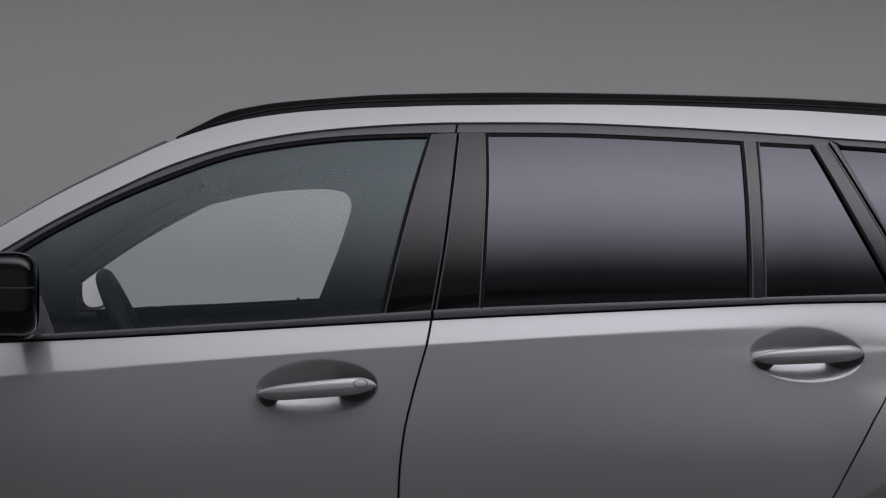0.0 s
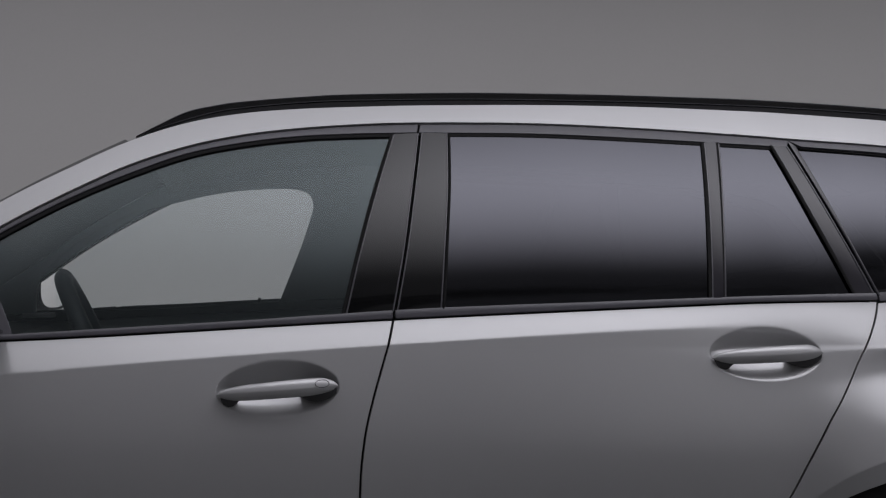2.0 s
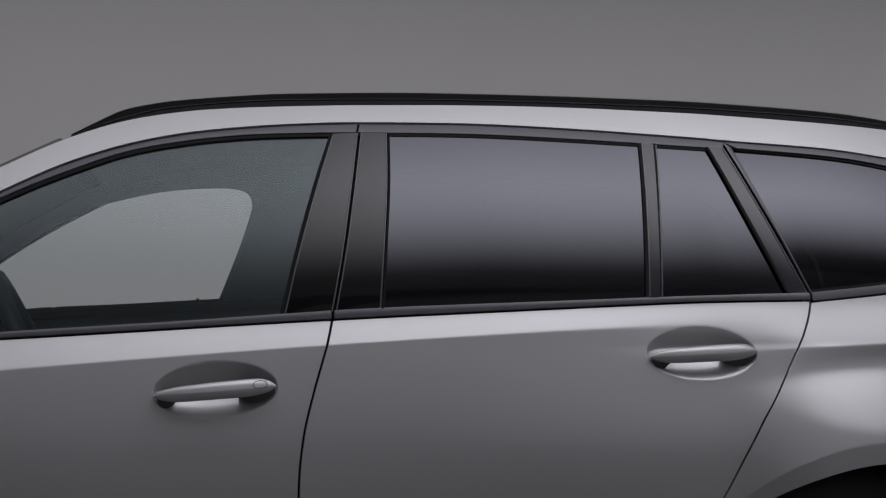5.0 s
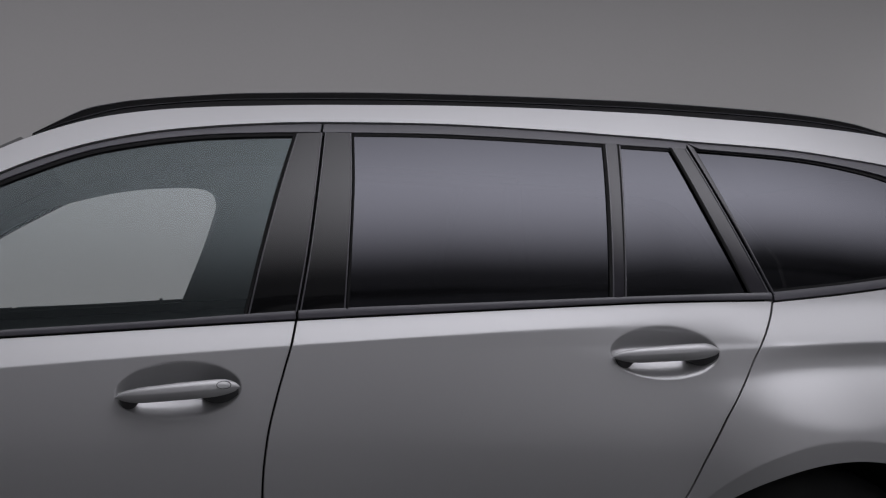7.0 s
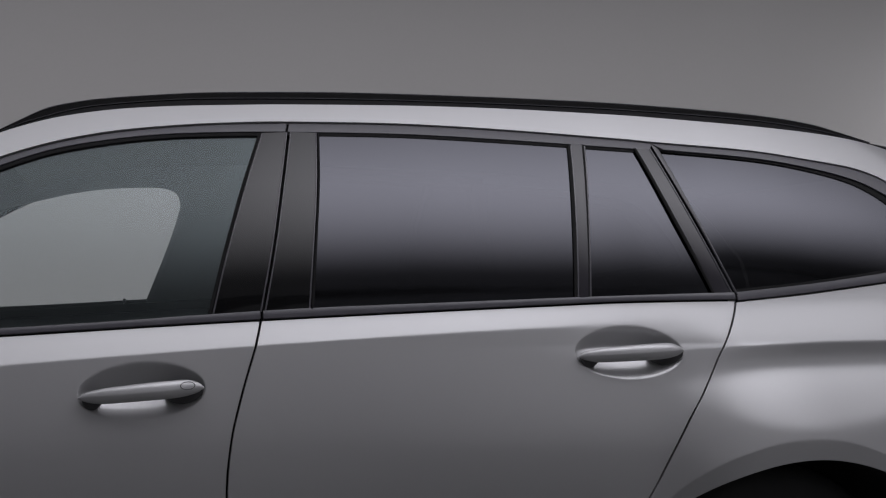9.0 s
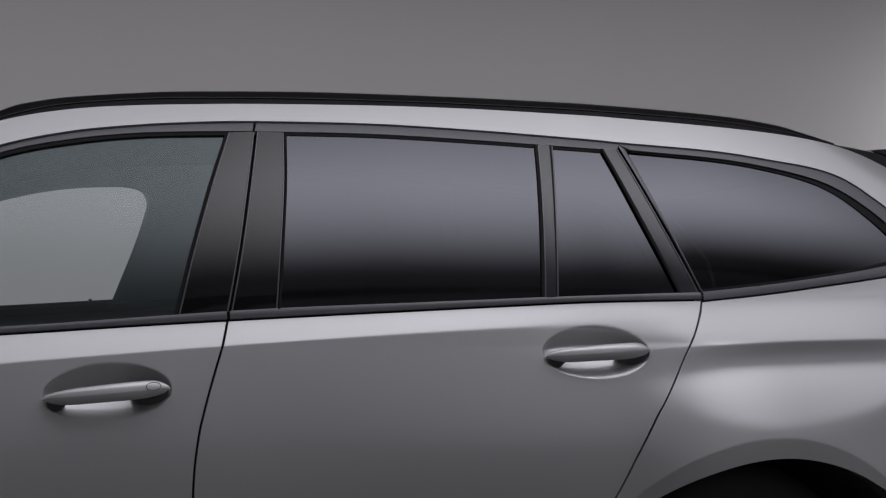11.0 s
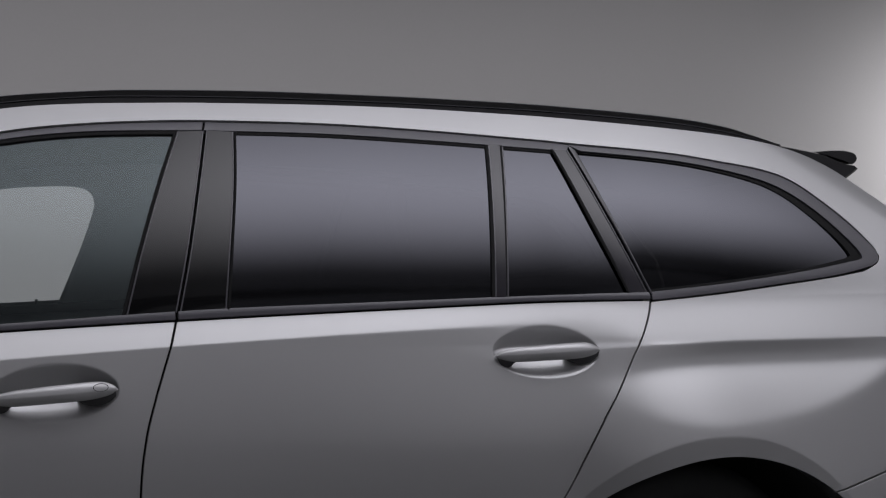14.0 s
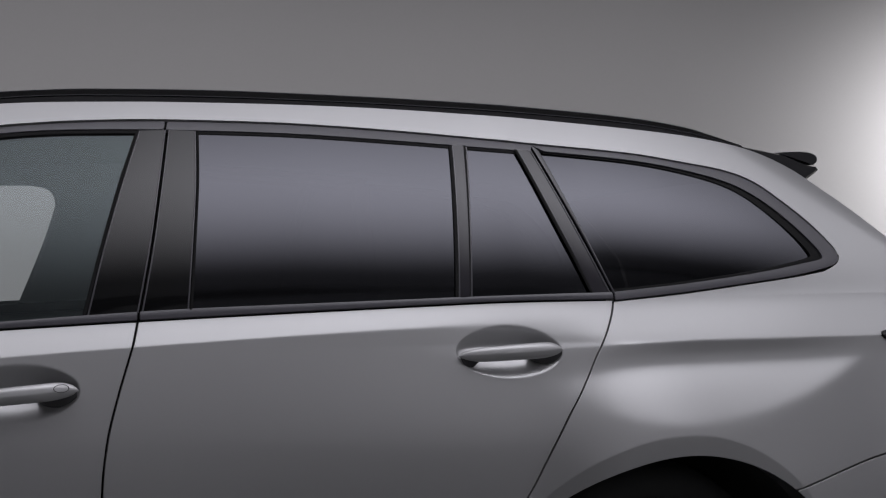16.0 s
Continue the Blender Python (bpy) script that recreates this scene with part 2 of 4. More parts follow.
def cyclorama():
    """Floor and back wall in one sweep, joined by a wide cove."""
    sec = [(FRONT, 0.0), (BACK - 1.2, 0.0)]
    sec += [(BACK - 1.2 + 1.2 * math.sin(a), 1.2 - 1.2 * math.cos(a)) for a in np.linspace(0.05, math.pi / 2 - 0.05, 14)]
    sec += [(BACK, 1.2), (BACK, TOP)]
    fl, wl = sec[:9], sec[8:]
    for name, s, mat, label, cat in (("floor", fl, FLOOR, "smooth grey painted studio floor", "floor"), ("wall_back", wl, WALL, "plain grey cyclorama wall curving up from the floor", "wall")):
        v = [(x, y, z) for x in np.linspace(LEFT, RIGHT, 12) for y, z in s]
        k = len(s)
        f = [(i * k + j, (i + 1) * k + j, (i + 1) * k + j + 1, i * k + j + 1) for i in range(11) for j in range(k - 1)]
        ob = tagged(link(name, v, f, mat), label, cat, kind="structure")
        sol = ob.modifiers.new("thick", "SOLIDIFY")
        sol.thickness, sol.offset = 0.1, -1


cyclorama()
box_sheet("wall_left", [(LEFT, FRONT, 0), (LEFT, BACK, 0), (LEFT, BACK, TOP), (LEFT, FRONT, TOP)], WALL, "plain grey studio side wall", "wall", 0.1)
box_sheet("wall_right", [(RIGHT, BACK, 0), (RIGHT, FRONT, 0), (RIGHT, FRONT, TOP), (RIGHT, BACK, TOP)], WALL, "plain grey studio side wall", "wall", 0.1)
# wall_front is never in view: white and close, to brighten the car's flank
box_sheet("wall_front", [(RIGHT, FRONT, 0), (LEFT, FRONT, 0), (LEFT, FRONT, TOP), (RIGHT, FRONT, TOP)], WHITE, "unseen white wall behind the tripod, added to bounce light onto the doors", "wall", 0.1)
box_sheet("ceiling", [(LEFT, FRONT, TOP), (LEFT, BACK, TOP), (RIGHT, BACK, TOP), (RIGHT, FRONT, TOP)], BLACKOUT, "dark studio ceiling", "ceiling", 0.1)


def softbox():
    """The big overhead light: a diffuser cloth with an oval glow that fades towards its edges, in a black frame."""
    m = bpy.data.materials.new("lit_diffuser_cloth")
    m.use_nodes = True
    nt = m.node_tree
    nt.nodes.clear()
    out, em = nt.nodes.new("ShaderNodeOutputMaterial"), nt.nodes.new("ShaderNodeEmission")
    co, sep, wide = nt.nodes.new("ShaderNodeTexCoord"), nt.nodes.new("ShaderNodeSeparateXYZ"), nt.nodes.new("ShaderNodeMath")
    wide.operation = "ABSOLUTE"
    nt.links.new(co.outputs["Object"], sep.inputs[0])
    nt.links.new(sep.outputs["X"], wide.inputs[0])
    value = None
    for out_of, (start, end, least) in ((wide.outputs[0], GLOW_ENDS), (sep.outputs["Y"], GLOW_NEAR), (sep.outputs["Y"], GLOW_FAR)):
        fade, mul = nt.nodes.new("ShaderNodeMapRange"), nt.nodes.new("ShaderNodeMath")
        fade.interpolation_type, mul.operation = "SMOOTHSTEP", "MULTIPLY"
        fade.inputs["From Min"].default_value, fade.inputs["From Max"].default_value = start, end
        fade.inputs["To Min"].default_value, fade.inputs["To Max"].default_value = least, 1.0
        nt.links.new(out_of, fade.inputs["Value"])
        nt.links.new(fade.outputs[0], mul.inputs[0])
        mul.inputs[1].default_value = SOFTBOX_POWER
        if value is not None:
            nt.links.new(value, mul.inputs[1])
        value = mul.outputs[0]
    nt.links.new(value, em.inputs[1])
    em.inputs[0].default_value = (0.988, 0.977, 1.06, 1)
    cloth, both = nt.nodes.new("ShaderNodeBsdfDiffuse"), nt.nodes.new("ShaderNodeAddShader")
    cloth.inputs[0].default_value = (0.15, 0.15, 0.155, 1)
    nt.links.new(em.outputs[0], both.inputs[0])
    nt.links.new(cloth.outputs[0], both.inputs[1])
    nt.links.new(both.outputs[0], out.inputs[0])
    x0, x1, y0, y1, z = -4.0, 8.4, -1.6, 3.6, 4.6
    thing = tagged(new("ceiling_softbox"), "large overhead softbox with a white diffuser in a black frame", "studio light")
    thing.location = ((x0 + x1) / 2, (y0 + y1) / 2, z)
    thing.rotation_euler = (0, 0, radians(SOFTBOX_TURN))
    a, b = (x1 - x0) / 2, (y1 - y0) / 2
    link("diffuser", [(-a, -b, 0), (-a, b, 0), (a, b, 0), (a, -b, 0)], [(0, 1, 2, 3)], m, thing, "glowing white cloth")
    for sx, sy, lx, ly in ((0, -1, a, 0.06), (0, 1, a, 0.06), (-1, 0, 0.06, b), (1, 0, 0.06, b)):
        bm = bmesh.new()
        bmesh.ops.create_cube(bm, size=1, matrix=Matrix.Translation((sx * (a + 0.07), sy * (b + 0.07), 0.05)) @ Matrix.Diagonal((2 * lx, 2 * ly, 0.16, 1)))
        part("frame_bar", bm, GLOSS, thing, smooth=False)
    for sx in (-1, 1):
        for sy in (-1, 1):
            bm = bmesh.new()
            bmesh.ops.create_cone(bm, segments=8, radius1=0.006, radius2=0.006, depth=TOP - z, cap_ends=True, matrix=Matrix.Translation((sx * a, sy * b, (TOP - z) / 2)))
            part("cable", bm, RUBBER, thing)


softbox()

# ---------------------------------------------------------------- the car
car = tagged(new("estate_car"), "grey metallic estate car with black trim on a studio floor", "car")

shut_b = line([(0.33, 0.232), (0.45, 0.215), (0.648, 0.210), (0.756, 0.218), (0.841, 0.237), (0.935, 0.265), (0.982, 0.278)])
shut_r = line([(0.3318, 0.9377), (0.4516, 0.9596), (0.5601, 1.0031), (0.6401, 1.0475), (0.7005, 1.0767), (0.7506, 1.1022), (0.7909, 1.1247), (0.8309, 1.1553), (0.8698, 1.1844), (0.9097, 1.2092), (0.9498, 1.2383), (0.9849, 1.2594), (1.0129, 1.2715)])
belt = line([(-0.80, 0.936), (-0.526, 0.945), (-0.321, 0.953), (-0.113, 0.963), (0.100, 0.974), (0.273, 0.982), (0.539, 0.993), (0.880, 1.006), (1.05, 1.011), (1.273, 1.013)])
trim_top = line([(-0.60, 0.951), (-0.425, 0.960), (-0.218, 0.971), (-0.007, 0.982), (0.187, 0.994), (0.380, 1.004), (0.660, 1.013), (0.918, 1.021), (1.119, 1.026), (1.28, 1.029)])
GAP = 0.0031


def level(v):
    return lambda x: np.full_like(x, v)


def arch_top(x):
    return AXLE_Z + np.sqrt(np.maximum(ARCH**2 - ((x - AXLE_X - 0.015) * OVAL) ** 2, 0))


bumper_seam = line([(1.59, 0.591), (1.635, 0.604), (1.826, 0.648), (1.953, 0.670), (2.24, 0.723)])
quarter_top = line([(1.273, 1.008), (1.434, 1.022), (1.588, 1.039), (1.753, 1.058), (1.863, 1.074)])
OUTER_TOP = [(-0.66, 1.035), (-0.549, 1.114), (-0.449, 1.178), (-0.345, 1.236), (-0.237, 1.290), (-0.124, 1.331), (-0.009, 1.358), (0.109, 1.374), (0.228, 1.384),
             (0.359, 1.390), (0.597, 1.391), (0.845, 1.382), (1.085, 1.368), (1.167, 1.362)]
SEAL_TOP = [(-0.60, 1.06), (-0.508, 1.126), (-0.437, 1.171), (-0.335, 1.227), (-0.228, 1.276), (-0.120, 1.317), (-0.006, 1.342), (0.109, 1.357), (0.228, 1.364), (0.352, 1.368)]
QUARTER_OUT = [(1.164, 1.3580), (1.398, 1.3435), (1.536, 1.3265), (1.654, 1.3085), (1.728, 1.283), (1.792, 1.237), (1.852, 1.184), (1.898, 1.132), (1.9075, 1.109),
               (1.898, 1.0945), (1.863, 1.0825), (1.753, 1.063), (1.588, 1.044), (1.434, 1.027), (1.277, 1.013)]
QUARTER_IN = [(1.190, 1.345), (1.393, 1.331), (1.520, 1.314), (1.632, 1.290), (1.700, 1.263), (1.760, 1.222), (1.812, 1.174), (1.850, 1.130), (1.860, 1.108),
              (1.850, 1.100), (1.810, 1.093), (1.677, 1.072), (1.516, 1.052), (1.40, 1.040), (1.277, 1.029)]


def shift(points, dx, dz):
    return [(x + dx, z + dz) for x, z in points]


HANDLE_TOP = [(0, 0.0008), (0.03, 0.0070), (0.08, 0.0115), (0.15, 0.0145), (0.22, 0.0168), (0.36, 0.0185), (0.45, 0.0195), (0.60, 0.0202), (0.72, 0.0203), (0.84, 0.0195), (0.90, 0.0168), (0.95, 0.0118), (0.985, 0.0055), (1, 0.0008)]
HANDLE_LOW = [(0, -0.0008), (0.05, -0.0062), (0.12, -0.0105), (0.20, -0.0128), (0.35, -0.0132), (0.50, -0.0132), (0.66, -0.0135), (0.80, -0.0128), (0.90, -0.0098), (0.96, -0.0058), (1, -0.0008)]


def door_handle(parent, cx, cz, tilt, keyhole):
    """A body-coloured grip with a bright upper facet, on two feet, coloured dark for their shade, that reach into the
    bowl.
    """
    n, length = 61, 0.2245
    top, low = line(HANDLE_TOP), line(HANDLE_LOW)

    def section(u):
        """Five main points of the grip at u along it, from its lower back edge round the front."""
        x = cx + length * (u - 0.5)
        mid = cz + tilt * (x - cx)
        face = float(flank(np.array(x), np.array(mid)))
        full = max(0.0, math.sin(math.pi * (0.02 + 0.96 * u))) ** 0.55
        t, b = float(top(np.array(u))), float(low(np.array(u)))
        c = min(0.0035, 0.3 * t)
        front = face - 0.004 - 0.027 * full
        back = face + 0.002 - 0.012 * full
        yt = front + 0.58 * (t - c)
        return [(x, back, mid + b * 0.75), (x, front + 0.006 * full, mid + b), (x, front, mid + c), (x, yt, mid + t), (x, max(yt + 0.002, back), mid + t * 0.85)]
    verts, faces = [], []
    us = 0.5 - 0.5 * np.cos(np.linspace(0, math.pi, n))
    us = 0.5 * us + 0.5 * np.linspace(0, 1, n)
    for u in us:
        a, b, c, d, e = [Vector(p) for p in section(u)]
        ring = [a, b.lerp(a, 0.12), b.lerp(c, 0.10), b.lerp(c, 0.5), c.lerp(b, 0.10), c.lerp(d, 0.09), c.lerp(d, 0.5), d.lerp(c, 0.12), d.lerp(e, 0.25), e]
        verts += ring
    m = 10
    for i in range(n - 1):
        for k in range(m):
            a, b = i * m + k, i * m + (k + 1) % m
            faces.append((a, b, b + m, a + m))
    faces += [tuple(range(m))[::-1], tuple((n - 1) * m + k for k in range(m))]

    def solid(ob, angle):
        bm = bmesh.new()
        bm.from_mesh(ob.data)
        bmesh.ops.recalc_face_normals(bm, faces=bm.faces)
        bm.to_mesh(ob.data)
        bm.free()
        ob.data.set_sharp_from_angle(angle=radians(angle))
    grip = link("door_handle", verts, faces, PAINT, parent, "body-coloured pull handle")
    solid(grip, 60)
    for u0, u1, drop in ((0.030, 0.185, 0.0235), (0.685, 0.985, 0.0265)):
        v, f = [], []
        for i in range(17):
            w = i / 16
            u = u0 + (u1 - u0) * w
            x = cx + length * (u - 0.5)
            mid = cz + tilt * (x - cx)
            face = float(flank(np.array(x), np.array(mid)))
            lo = float(low(np.array(u)))
            swell = math.sin(math.pi * (0.06 + 0.9 * (w if u0 > 0.5 else 1 - w))) if 0 < w < 1 else 0.2
            z0 = min(-drop * swell ** 0.45, lo * 0.9) if u > 0.03 else lo
            v += [(x, face + 0.034, mid + z0), (x, face - 0.006, mid + z0), (x, face - 0.011, mid + 0.5 * (z0 + lo)), (x, face - 0.012, mid + lo * 0.6), (x, face + 0.034, mid + 0.004)]
        for i in range(16):
            f += [(5 * i + k, 5 * i + (k + 1) % 5, 5 * i + 5 + (k + 1) % 5, 5 * i + 5 + k) for k in range(5)]
        f += [tuple(range(5)), tuple(80 + k for k in range(5))[::-1]]
        # dark grey instead of body colour, to stand in for the foot's shade
        foot = link("handle_foot", v, f, FOOT, grip, "handle foot coloured dark grey for the shade below the grip")
        solid(foot, 40)
    if keyhole:
        u0 = 0.863
        _, _, c, d, _ = section(u0)
        _, _, c2, d2, _ = section(u0 + 0.04)
        _, _, c1, d1, _ = section(u0 - 0.04)
        at = lambda p, q, z: p[1] + (q[1] - p[1]) * (z - p[2]) / (q[2] - p[2])
        x0, z0 = c[0], c[2] + 0.29 * (d[2] - c[2])
        y0 = at(c, d, z0) - 0.0006
        gx = (at(c2, d2, z0) - at(c1, d1, z0)) / (c2[0] - c1[0])
        gz = (d[1] - c[1]) / (d[2] - c[2])
        ring = []
        for k in range(36):
            a = 2 * math.pi * k / 36
            for rr, dy in ((1.0, 0.0006), (0.95, -0.0005), (0.90, 0.0006)):
                ex, ez = 0.0138 * rr * math.cos(a), 0.0072 * rr * math.sin(a)
                ring.append((x0 + ex, y0 + dy + gx * ex + gz * ez, z0 + ez))
        f = [(3 * k + j, 3 * ((k + 1) % 36) + j, 3 * ((k + 1) % 36) + j + 1, 3 * k + j + 1) for k in range(36) for j in range(2)]
        link("lock_cover_seam", ring, f, RUBBER, grip, "thin oval seam of the lock cover")
    return grip


def side_doors(far):
    fine = 0.35 if far else 1.0
    # front door
    x, z = panel_grid(level(-0.80), lambda v: shut_b(v) - GAP, level(0.30), lambda v: belt(v) - 0.003, 0, 0, dense(int(300 * fine), 0.68, 0.94, 0.55), dense(int(220 * fine), 0.72, 0.95, 0.55))
    fd = sheet("front_door", x, z, PAINT, car, "grey metallic front door", far=far, bowl=FRONT_CUP)
    n = 60
    xs = np.linspace(-0.66, 0.276, 24)
    strip("belt_trim", [(a, float(belt(a)) + 0.0025) for a in xs], [(a, float(trim_top(a)) - (0.009 if far else 0.0)) for a in xs], n, 7, CABIN if far else SATIN, fd, "satin black belt moulding", -0.002, 0.0012, far=far)
    strip("window_frame", shift(OUTER_TOP[:9], 0.002, -0.0045) + [(0.3555, 1.3855)], shift(SEAL_TOP[:9], -0.008 * far, 0.013 * far) + [(0.351, 1.368)], 140, 7, SATIN, fd, "satin black window frame", 0.0, 0.0006, far=far)
    strip("window_seal", shift(SEAL_TOP, -0.008 * far, 0.013 * far), shift(SEAL_TOP, 0.003 - 0.012 * far, -0.009 + 0.019 * far), 140, 4, RUBBER, fd, "rubber glass seal", 0.004, 0.001, far=far)
    top = [(-0.60, 1.045)] + shift(SEAL_TOP[1:8], 0.0, -0.004) + [(0.298, 1.362)]
    low = [(a, float(trim_top(a)) - 0.006) for a in np.linspace(-0.60, 0.182, len(top))]
    strip("window_glass", top, low, 90, 24, THIN if far else CLEAR, fd, "clear lightly tinted door glass", 0.009, flange=0.004, far=far)
    strip("pillar_cover", [(0.302, 1.363), (0.261, 1.248), (0.219, 1.114), (0.187, 0.994)], [(0.3555, 1.366), (0.3325, 1.25), (0.3055, 1.114), (0.2795, 0.9985)], 30, 12, GLOSS, fd, "gloss black pillar panel", 0.0, 0.0008, far=far)
    strip("pillar_seal", [(0.295, 1.361), (0.253, 1.246), (0.211, 1.112), (0.178, 0.992)], [(0.301, 1.363), (0.260, 1.248), (0.218, 1.114), (0.186, 0.994)], 30, 4, RUBBER, fd, "rubber glass seal", 0.003, 0.002, far=far)
    if not far:
        # thin lighter strips stand in for light caught on the panel's edges
        for name, pts, dx in (("pillar_edge_glint", [(0.302, 1.363), (0.261, 1.248), (0.219, 1.114), (0.187, 0.994)], 0.0006), ("pillar_edge_glint", [(0.3555, 1.366), (0.3325, 1.25), (0.3055, 1.114), (0.2795, 0.9985)], -0.0018)):
            strip(name, shift(pts, dx, 0), shift(pts, dx + 0.0012, 0), 30, 3, EDGE, fd, "", -0.0012, flange=0.001)
        strip("mirror_sail", [(-0.56, 1.045), (-0.55, 1.0), (-0.55, 0.953)], [(-0.466, 1.034), (-0.449, 0.998), (-0.431, 0.958)], 12, 6, SATIN, fd, "small black mirror corner panel", 0.004, 0.002, far=far)
    # rear door
    x, z = panel_grid(lambda v: shut_b(v) + GAP, lambda v: shut_r(v) - GAP, level(0.30), lambda v: belt(v) - 0.003, 0, 0, dense(int(300 * fine), 0.65, 0.96, 0.6), dense(int(220 * fine), 0.76, 0.96, 0.5))
    rd = sheet("rear_door", x, z, PAINT, car, "grey metallic rear door", far=far, bowl=REAR_CUP)
    xs = np.linspace(0.283, 1.270, 24)
    strip("belt_trim", [(a, float(belt(a)) + 0.0025) for a in xs], [(a, float(trim_top(a)) - (0.009 if far else 0.0)) for a in xs], n, 7, CABIN if far else SATIN, rd, "satin black belt moulding", -0.002, 0.0012, far=far)
    top_in = [(0.357, 1.368), (0.597, 1.368), (0.845, 1.359), (1.085, 1.347), (1.155, 1.343)]
    strip("window_frame", [(0.3615, 1.3855)] + shift(OUTER_TOP[10:13], 0, -0.0045) + [(1.163, 1.3575)], top_in, 80, 7, SATIN, rd, "satin black window frame", 0.0, 0.0006, far=far)
    strip("window_seal", top_in, shift(top_in, 0, -0.008), 80, 4, RUBBER, rd, "rubber glass seal", 0.004, 0.001, far=far)
    strip("pillar_cover", [(0.3615, 1.367), (0.3385, 1.25), (0.3115, 1.114), (0.2855, 0.9985)], [(0.4165, 1.366), (0.4055, 1.25), (0.3875, 1.114), (0.3735, 1.003)], 30, 10, GLOSS, rd, "gloss black pillar panel", 0.0, 0.0008, far=far)
    strip("pillar_seal", [(0.4175, 1.366), (0.4065, 1.25), (0.3885, 1.114), (0.3745, 1.003)], [(0.4225, 1.366), (0.4115, 1.25), (0.3935, 1.114), (0.3795, 1.003)], 30, 5, RUBBER, rd, "rubber glass seal", -0.001, 0.003, far=far)
    if not far:
        # edge highlights of this panel, added as thin lighter strips
        for pts, dx in (([(0.3615, 1.367), (0.3385, 1.25), (0.3115, 1.114), (0.2855, 0.9985)], 0.0006), ([(0.4165, 1.366), (0.4055, 1.25), (0.3875, 1.114), (0.3735, 1.003)], -0.0018)):
            strip("pillar_edge_glint", shift(pts, dx, 0), shift(pts, dx + 0.0012, 0), 30, 3, EDGE, rd, "", -0.0012, flange=0.001)
        for pts, wide in (([(0.9715, 1.351), (0.9425, 1.167), (0.9215, 1.021)], 0.0014), ([(1.0030, 1.349), (0.9705, 1.167), (0.9480, 1.021)], 0.0014), ([(1.1195, 1.345), (1.1685, 1.183), (1.2230, 1.029)], 0.0014), ([(1.1555, 1.345), (1.2090, 1.183), (1.2645, 1.028)], 0.0014)):
            strip("seal_lip", pts, shift(pts, wide, 0), 20, 3, EDGE, rd, "", -0.0022, flange=0.001)
    strip("window_glass", [(0.417, 1.366), (0.60, 1.366), (0.78, 1.361), (0.980, 1.352)], [(0.372, 0.997), (0.55, 1.004), (0.74, 1.010), (0.926, 1.016)], 60, 24, DARK, rd, "dark privacy glass", 0.006, flange=0.004, far=far, bow=(1.19, 0.18, 0.001))
    for name, a, b, mat, o in (("bar_seal", (0.966, 0.936, 0.915), (0.973, 0.944, 0.923), RUBBER, 0.0), ("division_bar", (0.9735, 0.9445, 0.9235), (0.9975, 0.9660, 0.9435), PIANO, -0.002), ("bar_seal", (0.998, 0.9665, 0.944), (1.005, 0.972, 0.950), RUBBER, 0.0)):
        zz = (1.352, 1.167, 1.020)
        strip(name, list(zip(a, zz)), list(zip(b, zz)), 20, 5, mat, rd, "", o, 0.0003, far=far)
    strip("corner_glass", [(1.002, 1.35), (0.969, 1.167), (0.946, 1.016)], [(1.126, 1.345), (1.1735, 1.18), (1.229, 1.024)], 20, 12, DARK, rd, "dark privacy glass", 0.006, flange=0.004, far=far)
    strip("bar_seal", [(1.117, 1.346), (1.1655, 1.183), (1.220, 1.028)], [(1.1235, 1.346), (1.173, 1.183), (1.227, 1.028)], 20, 6, RUBBER, rd, "", -0.001, 0.0015, far=far)
    strip("rear_frame_bar", [(1.1245, 1.345), (1.174, 1.183), (1.228, 1.028)], [(1.158, 1.345), (1.2115, 1.183), (1.267, 1.027)], 20, 6, PIANO, rd, "satin black window frame", 0.0, 0.0003, far=far)
    if not far:
        door_handle(fd, 0.0562, 0.853, 0.0616, True)
        door_handle(rd, 1.0105, 0.908, 0.0369, False)
    return fd, rd


